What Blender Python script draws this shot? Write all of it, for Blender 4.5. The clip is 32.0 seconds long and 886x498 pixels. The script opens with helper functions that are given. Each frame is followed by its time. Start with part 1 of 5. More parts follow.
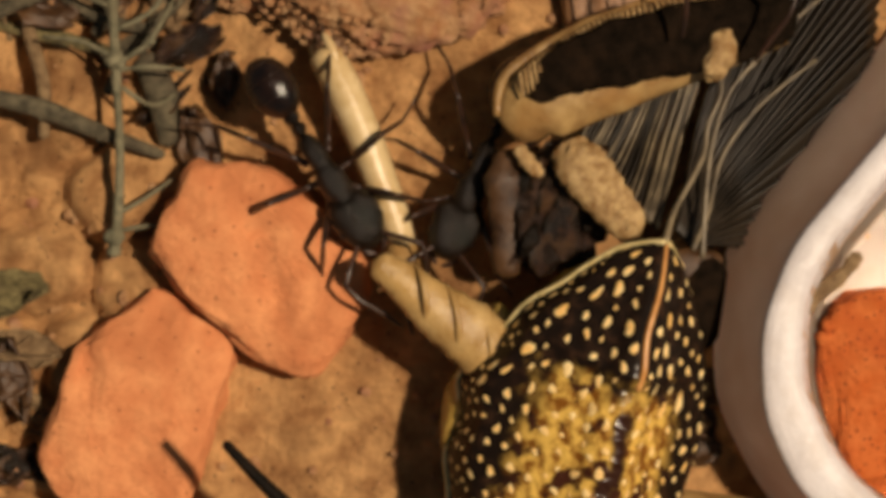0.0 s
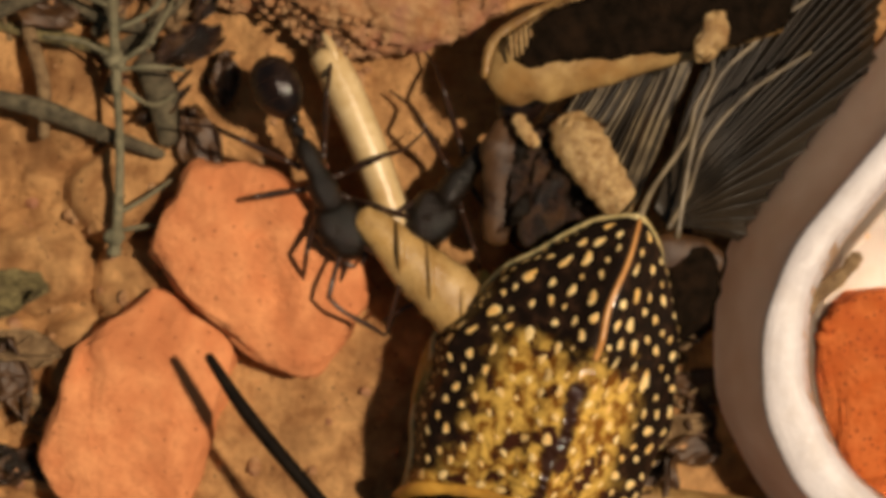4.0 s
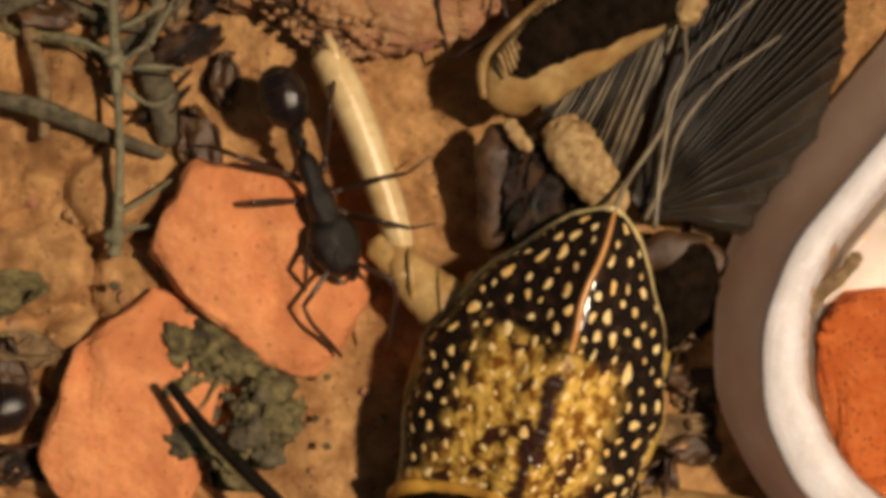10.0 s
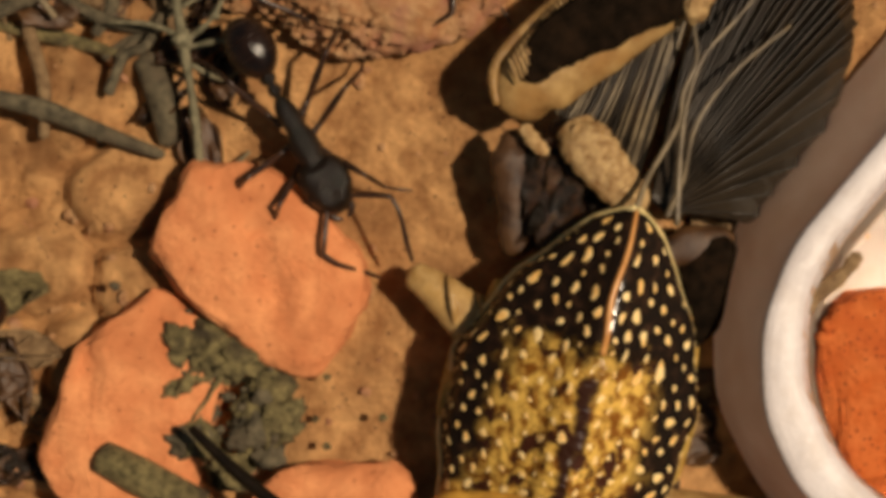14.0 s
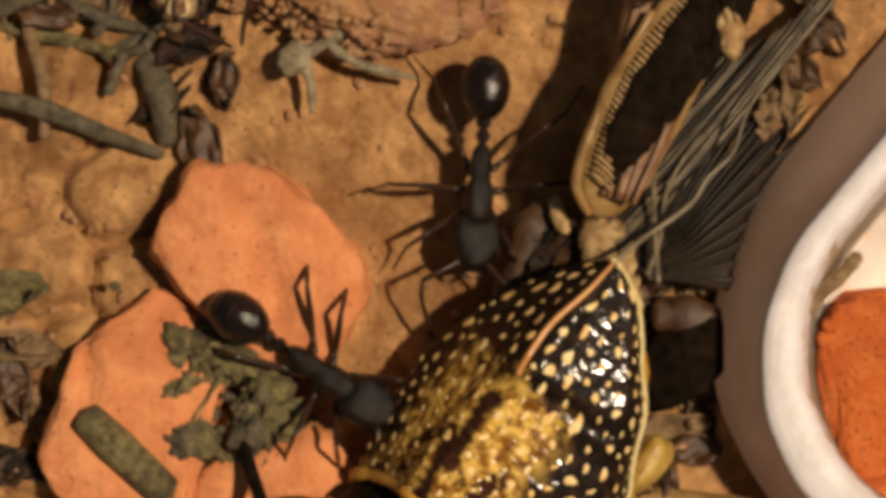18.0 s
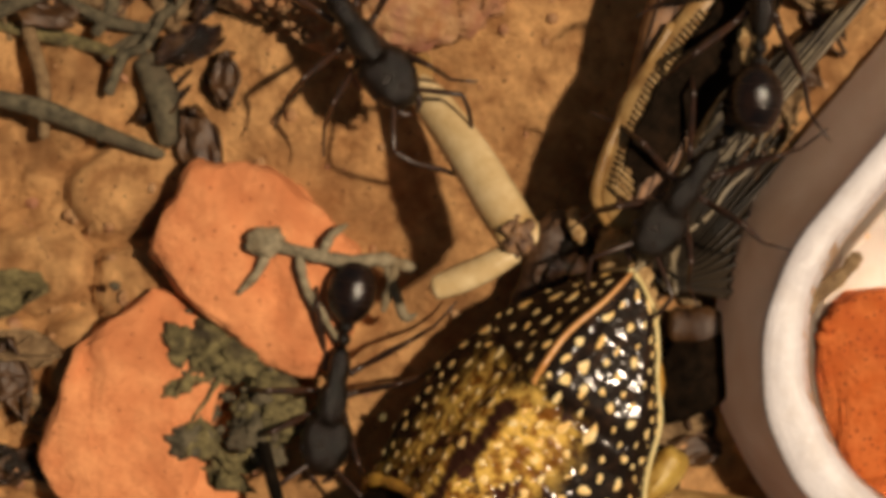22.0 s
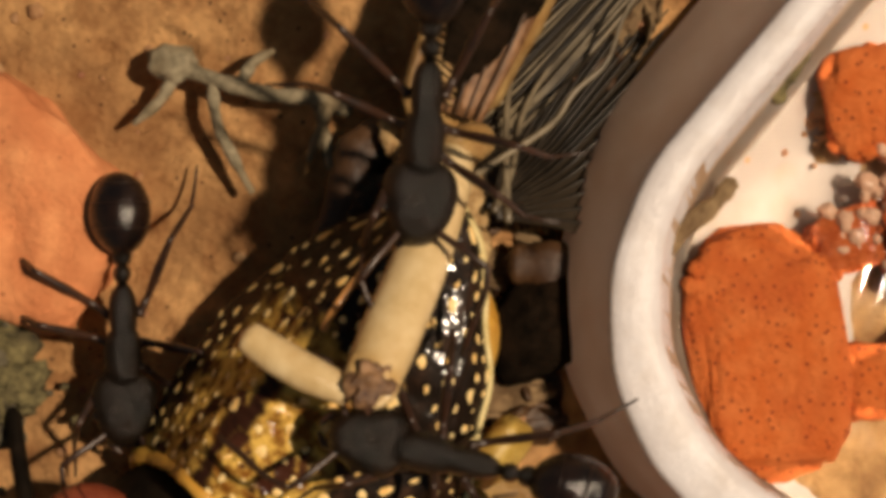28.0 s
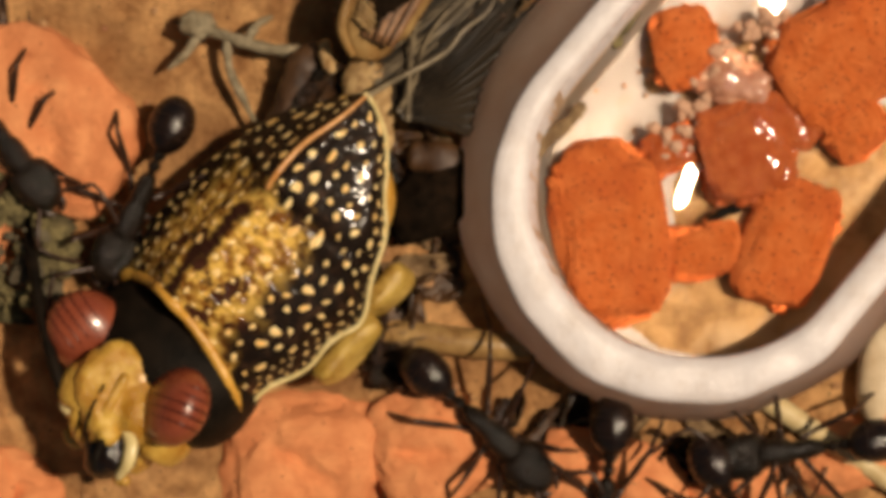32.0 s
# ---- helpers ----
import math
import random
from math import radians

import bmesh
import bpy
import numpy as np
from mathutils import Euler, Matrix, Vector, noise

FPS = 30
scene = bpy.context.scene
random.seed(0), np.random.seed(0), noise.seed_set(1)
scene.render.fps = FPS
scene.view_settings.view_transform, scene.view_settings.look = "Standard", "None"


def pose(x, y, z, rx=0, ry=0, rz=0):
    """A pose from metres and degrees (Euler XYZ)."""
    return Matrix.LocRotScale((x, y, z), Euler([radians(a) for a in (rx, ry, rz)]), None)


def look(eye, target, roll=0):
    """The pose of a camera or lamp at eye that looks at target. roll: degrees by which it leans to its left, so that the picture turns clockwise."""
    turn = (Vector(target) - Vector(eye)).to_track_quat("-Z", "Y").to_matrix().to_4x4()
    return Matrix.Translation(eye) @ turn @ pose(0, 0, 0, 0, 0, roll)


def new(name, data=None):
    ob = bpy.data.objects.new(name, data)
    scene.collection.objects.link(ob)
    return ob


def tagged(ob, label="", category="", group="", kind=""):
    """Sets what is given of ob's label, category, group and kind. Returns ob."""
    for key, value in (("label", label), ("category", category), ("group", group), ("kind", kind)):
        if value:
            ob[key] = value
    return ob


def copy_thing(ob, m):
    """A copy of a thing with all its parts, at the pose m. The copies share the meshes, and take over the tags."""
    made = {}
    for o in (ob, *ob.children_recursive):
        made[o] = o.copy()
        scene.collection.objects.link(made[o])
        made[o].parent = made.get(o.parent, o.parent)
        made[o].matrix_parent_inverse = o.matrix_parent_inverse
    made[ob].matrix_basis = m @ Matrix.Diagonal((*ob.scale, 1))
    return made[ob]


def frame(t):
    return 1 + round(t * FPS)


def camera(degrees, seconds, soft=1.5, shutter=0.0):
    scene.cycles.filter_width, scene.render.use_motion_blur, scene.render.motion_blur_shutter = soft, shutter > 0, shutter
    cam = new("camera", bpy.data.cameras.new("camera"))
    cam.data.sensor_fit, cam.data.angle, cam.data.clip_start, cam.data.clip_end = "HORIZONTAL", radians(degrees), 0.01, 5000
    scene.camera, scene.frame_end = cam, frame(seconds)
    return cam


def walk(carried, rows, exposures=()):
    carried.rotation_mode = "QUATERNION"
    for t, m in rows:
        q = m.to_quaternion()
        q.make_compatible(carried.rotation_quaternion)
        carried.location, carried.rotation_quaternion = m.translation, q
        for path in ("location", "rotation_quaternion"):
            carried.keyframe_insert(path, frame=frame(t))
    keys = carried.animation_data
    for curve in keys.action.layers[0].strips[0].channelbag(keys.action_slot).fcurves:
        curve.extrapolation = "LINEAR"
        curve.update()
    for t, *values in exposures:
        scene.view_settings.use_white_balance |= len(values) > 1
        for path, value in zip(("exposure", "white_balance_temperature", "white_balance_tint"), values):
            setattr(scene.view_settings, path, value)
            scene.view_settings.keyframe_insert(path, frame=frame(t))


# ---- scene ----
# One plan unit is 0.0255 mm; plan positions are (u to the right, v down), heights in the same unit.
UNIT = 25.5e-6
REACH = 4446.0


def spot(u, v, h=0.0):
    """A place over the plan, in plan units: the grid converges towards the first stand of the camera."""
    k = (REACH - h) / REACH
    return Vector(((u - 784) * k, (441 - v) * k, h))


def metre(p):
    return Vector(p) * UNIT


cam = camera(20.0, 32.0, soft=4.6)
cam.data.dof.use_dof = True
cam.data.dof.focus_distance = 0.096
cam.data.dof.aperture_fstop = 165.0
PATH = [
    (0.0, 0.0, 0.0, 4446), (11.0, 0.0, 0.0, 4446), (22.0, 0.0, 0.0, 4446), (22.5, 2.0, 0.0, 4425), (23.0, 29.0, 0.5, 4252), (23.5, 56.0, 1.5, 4055),
    (24.0, 92.0, 2.5, 3795), (24.5, 114.0, 3.5, 3650), (25.5, 188.0, -3.0, 3120), (26.5, 238.0, -21.0, 3000), (27.0, 265.0, -43.6, 3170), (27.5, 287.0, -71.0, 3360),
    (28.0, 313.7, -104.0, 3595), (28.5, 340.3, -139.2, 3838), (29.0, 374.0, -183.3, 4150), (29.5, 410.3, -230.0, 4480), (30.0, 450.5, -282.0, 4850),
    (30.5, 450.5, -282.0, 4855), (32.0, 450.3, -281.3, 4857),
]
walk(cam, [(t, pose(x * UNIT, y * UNIT, z * UNIT)) for t, x, y, z in PATH])

# ---- light ----
world = bpy.data.worlds.new("sky")
scene.world = world
world.use_nodes = True
SUN_EL, SUN_AZ = 62.0, 8.0
sky = world.node_tree.nodes.new("ShaderNodeTexSky")
sky.sky_type, sky.sun_disc = "NISHITA", False
sky.sun_elevation, sky.sun_rotation = radians(SUN_EL), radians(90 - SUN_AZ)
# dusty, warm air
haze = world.node_tree.nodes.new("ShaderNodeMix")
haze.data_type, haze.blend_type = "RGBA", "MULTIPLY"
haze.inputs["Factor"].default_value = 1.0
haze.inputs["B"].default_value = (1.0, 0.83, 0.55, 1)
world.node_tree.links.new(sky.outputs[0], haze.inputs["A"])
world.node_tree.links.new(haze.outputs["Result"], world.node_tree.nodes["Background"].inputs[0])
world.node_tree.nodes["Background"].inputs[1].default_value = 0.030
sun = new("sun", bpy.data.lights.new("sun", "SUN"))
sun.data.energy, sun.data.angle, sun.data.color = 3.85, radians(2.5), (1.0, 0.79, 0.57)
sun_way = Vector((math.cos(radians(SUN_EL)) * math.cos(radians(SUN_AZ)), math.cos(radians(SUN_EL)) * math.sin(radians(SUN_AZ)), math.sin(radians(SUN_EL))))
sun.matrix_world = look(sun_way * 1.0, (0, 0, 0))
scene.view_settings.exposure = 0.0


# ---- materials ----
def material(name, low, high, grain=40.0, rough=0.6, bump=0.3, relief=6.0, coarse=None, stain=None, spec=0.5, coat=0.0, through_light=0.0, speck=None, fine=None, glow_through=0.0):
    """A procedural surface: two tones mixed by noise of size `grain` plan units, darker stains of size `coarse`, specks and relief."""
    m = bpy.data.materials.new(name)
    m.use_nodes = True
    t = m.node_tree
    n, ln = t.nodes, t.links
    b = n["Principled BSDF"]
    co = n.new("ShaderNodeTexCoord")

    def noise_of(size, detail=4.0, rough_=0.6):
        x = n.new("ShaderNodeTexNoise")
        x.inputs["Scale"].default_value = 1.0 / (size * UNIT)
        x.inputs["Detail"].default_value = detail
        x.inputs["Roughness"].default_value = rough_
        ln.new(co.outputs["Object"], x.inputs["Vector"])
        return x

    def ramp(src, lo, hi):
        r = n.new("ShaderNodeMapRange")
        r.inputs["From Min"].default_value, r.inputs["From Max"].default_value = lo, hi
        ln.new(src, r.inputs["Value"])
        return r.outputs[0]

    def mix(fac, a, c):
        x = n.new("ShaderNodeMix")
        x.data_type = "RGBA"
        ln.new(fac, x.inputs["Factor"])
        for sock, val in ((x.inputs["A"], a), (x.inputs["B"], c)):
            if isinstance(val, tuple):
                sock.default_value = (*val, 1)
            else:
                ln.new(val, sock)
        return x.outputs["Result"]

    main = noise_of(grain)
    colour = mix(ramp(main.outputs[0], 0.35, 0.65), low, high)
    if coarse:
        colour = mix(ramp(noise_of(coarse, 3).outputs[0], 0.5, 0.72), colour, stain or low)
    if speck:
        size, tint, amount = speck
        v = n.new("ShaderNodeTexVoronoi")
        v.inputs["Scale"].default_value = 1.0 / (size * UNIT)
        ln.new(co.outputs["Object"], v.inputs["Vector"])
        colour = mix(ramp(v.outputs["Distance"], amount, amount * 0.5), colour, tint)
    ln.new(colour, b.inputs["Base Color"])
    rough_noise = noise_of(grain * 0.6, 3)
    r = n.new("ShaderNodeMapRange")
    r.inputs["To Min"].default_value, r.inputs["To Max"].default_value = max(0.02, rough - 0.12), min(1.0, rough + 0.12)
    ln.new(rough_noise.outputs[0], r.inputs["Value"])
    ln.new(r.outputs[0], b.inputs["Roughness"])
    b.inputs["Specular IOR Level"].default_value = spec
    b.inputs["Coat Weight"].default_value = coat
    b.inputs["Coat Roughness"].default_value = 0.08
    if through_light:
        b.inputs["Subsurface Weight"].default_value = through_light
        b.inputs["Subsurface Radius"].default_value = (1.0, 0.6, 0.3)
        b.inputs["Subsurface Scale"].default_value = 20 * UNIT
    if bump:
        f = noise_of(fine or grain * 0.35, 6, 0.7)
        bp = n.new("ShaderNodeBump")
        bp.inputs["Strength"].default_value = bump
        bp.inputs["Distance"].default_value = relief * UNIT
        ln.new(f.outputs[0], bp.inputs["Height"])
        ln.new(bp.outputs[0], b.inputs["Normal"])
    if glow_through:
        # thin plastic lets part of the light pass
        tr, mx = n.new("ShaderNodeBsdfTranslucent"), n.new("ShaderNodeMixShader")
        ln.new(colour, tr.inputs["Color"])
        mx.inputs[0].default_value = glow_through
        ln.new(b.outputs[0], mx.inputs[1])
        ln.new(tr.outputs[0], mx.inputs[2])
        ln.new(mx.outputs[0], n["Material Output"].inputs["Surface"])
    return m


SOIL = material("sandy_soil", (0.42, 0.205, 0.080), (0.85, 0.485, 0.205), 54, 0.9, 1.0, 22, 210, (0.24, 0.11, 0.043), 0.2, speck=(26, (0.13, 0.06, 0.03), 0.14))
STONE = material("orange_stone", (0.76, 0.275, 0.11), (0.92, 0.39, 0.165), 50, 0.75, 0.9, 10, 150, (0.64, 0.22, 0.085), 0.3, speck=(30, (0.48, 0.15, 0.06), 0.14), fine=14)
CLOD = material("rusty_clod", (0.56, 0.26, 0.11), (0.80, 0.50, 0.26), 26, 0.9, 1.0, 16, 90, (0.52, 0.22, 0.15), 0.2)
DISH = material("white_plastic", (0.75, 0.71, 0.73), (0.84, 0.81, 0.84), 60, 0.26, 0.4, 5, 90, (0.70, 0.64, 0.63), 0.5, fine=14, glow_through=0.08)
# brown patches in the wall's colour stand in for light bounced off the soil
WALL = material("bounce_toned_plastic", (0.88, 0.78, 0.73), (0.95, 0.88, 0.85), 120, 0.35, 0.5, 5, 300, (0.76, 0.62, 0.53), 0.5, fine=26, glow_through=0.9)
# floor: real stains over a white lowered to include the wall's shade
DISH_FLOOR = material("shaded_stained_plastic", (0.30, 0.262, 0.245), (0.37, 0.325, 0.305), 90, 0.4, 0.3, 4, 190, (0.30, 0.19, 0.10), 0.5, speck=(60, (0.42, 0.20, 0.07), 0.12))
INNER = material("brown_stained_plastic", (0.80, 0.68, 0.55), (0.90, 0.83, 0.76), 90, 0.4, 0.3, 5, 330, (0.62, 0.44, 0.26), 0.5, fine=20, glow_through=0.78)
SPONGE = material("orange_bait", (0.74, 0.16, 0.028), (0.86, 0.24, 0.06), 40, 0.65, 1.0, 12, 110, (0.66, 0.135, 0.028), 0.3, speck=(13, (0.34, 0.045, 0.014), 0.27), fine=12)
WET_SPONGE = material("wet_orange_bait", (0.58, 0.11, 0.022), (0.74, 0.19, 0.05), 30, 0.15, 1.0, 14, None, None, 0.6, coat=0.8, fine=11)
GEL = material("pinkish_gel", (0.40, 0.16, 0.09), (0.58, 0.29, 0.18), 24, 0.15, 0.7, 8, None, None, 0.6, coat=0.8, fine=18)
ANT = material("black_chitin", (0.005, 0.004, 0.003), (0.014, 0.009, 0.006), 30, 0.17, 0.7, 6, None, None, 0.34, fine=11)
GASTER = material("glossy_black_chitin", (0.006, 0.004, 0.004), (0.018, 0.009, 0.006), 40, 0.13, 0.45, 4, None, None, 0.5, fine=18)
ANT_LEG = material("dark_brown_chitin", (0.018, 0.010, 0.007), (0.045, 0.02, 0.012), 30, 0.32, 0.2, 1, None, None, 0.5, fine=6)
BONE = material("cream_chitin", (0.56, 0.40, 0.19), (0.74, 0.58, 0.33), 60, 0.24, 0.4, 5, 110, (0.48, 0.31, 0.12), 0.5, fine=25)
DARK_JOINT = material("dark_brown_joint", (0.05, 0.02, 0.015), (0.35, 0.2, 0.1), 22, 0.35, 0.6, 5)
YELLOW = material("yellow_chitin", (0.50, 0.235, 0.028), (0.70, 0.40, 0.07), 50, 0.3, 0.4, 5, 90, (0.45, 0.24, 0.05), 0.5, fine=20)
SIDE_SKIN = material("olive_yellow_skin", (0.36, 0.22, 0.035), (0.60, 0.42, 0.11), 45, 0.3, 0.5, 6, 80, (0.30, 0.16, 0.03), 0.5, fine=20)
CREAM_SPOT = material("cream_yellow_spot", (0.82, 0.50, 0.15), (0.90, 0.72, 0.36), 30, 0.45, 0.2, 2, spec=0.25)
PIPING = material("pale_yellow_edge", (0.62, 0.50, 0.22), (0.78, 0.66, 0.34), 40, 0.3, 0.2, 2)
ORANGE_LINE = material("orange_midline", (0.50, 0.22, 0.06), (0.70, 0.36, 0.12), 40, 0.3, 0.2, 2)
BLACK = material("shiny_black_chitin", (0.005, 0.004, 0.003), (0.013, 0.009, 0.006), 40, 0.5, 0.6, 5, spec=0.08, fine=14)
VELVET = material("velvety_black", (0.006, 0.0045, 0.003), (0.017, 0.011, 0.007), 26, 0.9, 0.9, 6, 50, (0.024, 0.014, 0.008), spec=0.02, fine=10)
EYE = material("red_brown_eye", (0.17, 0.035, 0.016), (0.27, 0.066, 0.03), 60, 0.28, 0.2, 2, spec=0.5, coat=0.3, fine=10)
EYE_STRIPE = material("dark_eye_stripe", (0.05, 0.008, 0.005), (0.08, 0.014, 0.008), 60, 0.3, 0.1, 1)
# dark enough to hold the shade on the side plate and far leg base
BROWN = material("brown_chitin", (0.030, 0.014, 0.007), (0.12, 0.06, 0.024), 40, 0.35, 0.6, 6, 80, (0.04, 0.018, 0.01), fine=18)
TAN = material("tan_chitin", (0.22, 0.12, 0.042), (0.43, 0.28, 0.11), 50, 0.3, 0.4, 5, 90, (0.35, 0.19, 0.06), 0.5, fine=20)
TORN = material("torn_dark_chitin", (0.006, 0.004, 0.003), (0.04, 0.018, 0.009), 24, 0.18, 1.0, 10, 60, (0.11, 0.055, 0.022), fine=12)
FACE = material("orange_yellow_face", (0.40, 0.19, 0.018), (0.66, 0.43, 0.085), 50, 0.25, 0.6, 9, 70, (0.44, 0.19, 0.03), 0.5, coat=0.3, fine=24)
FLESH = material("cream_muscle", (0.27, 0.14, 0.045), (0.62, 0.43, 0.20), 20, 0.3, 0.9, 8, fine=14)
RIB = material("dull_wing_rib", (0.012, 0.009, 0.006), (0.036, 0.027, 0.018), 50, 0.45, 0.2, 2)
VEIN = material("pale_wing_vein", (0.08, 0.062, 0.04), (0.25, 0.20, 0.125), 50, 0.4, 0.2, 2)
TEGMEN = material("brown_forewing", (0.16, 0.075, 0.032), (0.34, 0.18, 0.085), 30, 0.4, 0.6, 4, 80, (0.10, 0.045, 0.022))
HIP_SKIN = material("tan_hip_skin", (0.34, 0.20, 0.065), (0.56, 0.38, 0.16), 45, 0.28, 0.5, 6, 90, (0.46, 0.27, 0.08), 0.5, fine=22)
STRAW = material("pale_straw", (0.55, 0.42, 0.20), (0.74, 0.62, 0.36), 40, 0.5, 0.4, 3, 90, (0.45, 0.30, 0.12))
GREY_TWIG = material("grey_green_twig", (0.055, 0.045, 0.026), (0.18, 0.15, 0.09), 18, 0.8, 0.9, 6, 70, (0.09, 0.065, 0.038))
OLIVE = material("dried_olive_leaf", (0.085, 0.068, 0.026), (0.33, 0.27, 0.115), 18, 0.8, 1.0, 9, 60, (0.075, 0.055, 0.028))
PALE_TWIG = material("pale_dry_twig", (0.17, 0.14, 0.085), (0.42, 0.35, 0.23), 20, 0.75, 0.9, 6, 70, (0.24, 0.18, 0.10))
WEED_STEM = material("dull_green_weed", (0.10, 0.095, 0.055), (0.29, 0.26, 0.16), 20, 0.75, 0.9, 5, 80, (0.13, 0.11, 0.06))
BARK = material("brown_bark", (0.14, 0.08, 0.035), (0.30, 0.20, 0.10), 18, 0.8, 0.9, 5)
# sediment tone, deepened to carry part of the wall's shadow as well
SEDIMENT = material("shaded_ochre_sediment", (0.20, 0.10, 0.03), (0.42, 0.25, 0.10), 50, 0.5, 0.8, 8, 130, (0.48, 0.34, 0.20), 0.4, fine=16)
SEED = material("pale_seed_husk", (0.55, 0.42, 0.26), (0.70, 0.58, 0.40), 60, 0.4, 0.3, 4)

WATER = bpy.data.materials.new("clear_water")
WATER.use_nodes = True
_b = WATER.node_tree.nodes["Principled BSDF"]
_b.inputs["Base Color"].default_value = (0.97, 0.93, 0.86, 1)
_b.inputs["Transmission Weight"].default_value, _b.inputs["Roughness"].default_value, _b.inputs["IOR"].default_value = 1.0, 0.02, 1.33

JELLY = bpy.data.materials.new("clear_wet_jelly")
JELLY.use_nodes = True
_b = JELLY.node_tree.nodes["Principled BSDF"]
_b.inputs["Base Color"].default_value = (0.80, 0.50, 0.34, 1)
_b.inputs["Transmission Weight"].default_value, _b.inputs["Roughness"].default_value, _b.inputs["IOR"].default_value = 0.35, 0.08, 1.36

MEMBRANE = bpy.data.materials.new("smoky_wing_membrane")
MEMBRANE.use_nodes = True
_n, _l = MEMBRANE.node_tree.nodes, MEMBRANE.node_tree.links
_b = _n["Principled BSDF"]
_b.inputs["Base Color"].default_value = (0.042, 0.032, 0.022, 1)
_b.inputs["Roughness"].default_value, _b.inputs["Alpha"].default_value = 0.35, 0.95


def shield_material():
    """Black chitin with a golden field over the front of the back and a dark median stripe, by the shield's own axes."""
    m = bpy.data.materials.new("speckled_shield")
    m.use_nodes = True
    n, ln = m.node_tree.nodes, m.node_tree.links
    b = n["Principled BSDF"]
    co, sep = n.new("ShaderNodeTexCoord"), n.new("ShaderNodeSeparateXYZ")
    wob = n.new("ShaderNodeTexNoise")
    wob.inputs["Scale"].default_value, wob.inputs["Detail"].default_value = 1 / (55 * UNIT), 4
    ln.new(co.outputs["Object"], wob.inputs["Vector"])
    ln.new(co.outputs["Object"], sep.inputs[0])

    def math_(op, a, c, c2=None):
        x = n.new("ShaderNodeMath")
        x.operation = op
        for i, v in enumerate((a, c, c2)):
            if v is None:
                continue
            if isinstance(v, (int, float)):
                x.inputs[i].default_value = v
            else:
                ln.new(v, x.inputs[i])
        return x.outputs[0]

    def step(v, lo, hi):
        r = n.new("ShaderNodeMapRange")
        r.interpolation_type = "SMOOTHSTEP"
        r.inputs["From Min"].default_value, r.inputs["From Max"].default_value = lo, hi
        ln.new(v, r.inputs["Value"])
        return r.outputs[0]

    def mix(fac, a, c):
        x = n.new("ShaderNodeMix")
        x.data_type = "RGBA"
        ln.new(fac, x.inputs["Factor"])
        for sock, val in ((x.inputs["A"], a), (x.inputs["B"], c)):
            if isinstance(val, tuple):
                sock.default_value = (*val, 1)
            else:
                ln.new(val, sock)
        return x.outputs["Result"]

    x = math_("MULTIPLY", sep.outputs[0], 1 / UNIT)
    y = math_("MULTIPLY", sep.outputs[1], 1 / UNIT)
    w = math_("MULTIPLY_ADD", wob.outputs[0], 170.0, -85.0)
    xw, yw = math_("ADD", x, w), math_("ABSOLUTE", math_("ADD", y, math_("MULTIPLY", w, 0.6)), 0)
    yw = math_("SUBTRACT", yw, math_("MULTIPLY", math_("LESS_THAN", y, 0.0), 18.0))
    field = math_("MULTIPLY", step(xw, 245, 300), math_("SUBTRACT", 1.0, step(yw, 95, 160)))
    collar = step(xw, 555, 590)
    stripe = math_("MULTIPLY", math_("SUBTRACT", 1.0, step(math_("ABSOLUTE", math_("ADD", y, math_("MULTIPLY", w, 0.35)), 0), 6, 24)), step(xw, 285, 310))
    fine = n.new("ShaderNodeTexNoise")
    fine.inputs["Scale"].default_value, fine.inputs["Detail"].default_value = 1 / (24 * UNIT), 5
    ln.new(co.outputs["Object"], fine.inputs["Vector"])
    gold = mix(step(fine.outputs[0], 0.36, 0.6), (0.20, 0.075, 0.010), (0.70, 0.45, 0.10))
    patch = n.new("ShaderNodeTexNoise")
    patch.inputs["Scale"].default_value, patch.inputs["Detail"].default_value = 1 / (52 * UNIT), 6
    ln.new(co.outputs["Object"], patch.inputs["Vector"])
    gold = mix(step(patch.outputs[0], 0.53, 0.60), gold, (0.05, 0.016, 0.008))
    dark = mix(step(fine.outputs[0], 0.45, 0.8), (0.010, 0.006, 0.004), (0.045, 0.022, 0.012))
    c = mix(math_("MAXIMUM", field, collar), dark, gold)
    c = mix(math_("MULTIPLY", stripe, math_("SUBTRACT", 1.0, collar)), c, (0.03, 0.011, 0.006))
    ln.new(c, b.inputs["Base Color"])
    b.inputs["Roughness"].default_value, b.inputs["Specular IOR Level"].default_value = 0.55, 0.05
    b.inputs["Coat Weight"].default_value, b.inputs["Coat Roughness"].default_value = 0.25, 0.1
    bp = n.new("ShaderNodeBump")
    bp.inputs["Strength"].default_value, bp.inputs["Distance"].default_value = 0.6, 7 * UNIT
    wave = n.new("ShaderNodeTexWave")
    wave.inputs["Scale"].default_value, wave.inputs["Distortion"].default_value = 1 / (95 * UNIT), 11.0
    wave.inputs["Detail"].default_value, wave.inputs["Detail Scale"].default_value = 3.0, 1.5
    ln.new(co.outputs["Object"], wave.inputs["Vector"])
    fold = math_("MULTIPLY_ADD", math_("MULTIPLY", wave.outputs["Fac"], field), 0.45, math_("MULTIPLY", fine.outputs[0], 0.9))
    ln.new(fold, bp.inputs["Height"])
    ln.new(bp.outputs[0], b.inputs["Normal"])
    gloss = n.new("ShaderNodeTexNoise")
    gloss.inputs["Scale"].default_value, gloss.inputs["Detail"].default_value = 1 / (38 * UNIT), 2
    ln.new(co.outputs["Object"], gloss.inputs["Vector"])
    wet = n.new("ShaderNodeBump")
    wet.inputs["Strength"].default_value, wet.inputs["Distance"].default_value = 0.7, 6 * UNIT
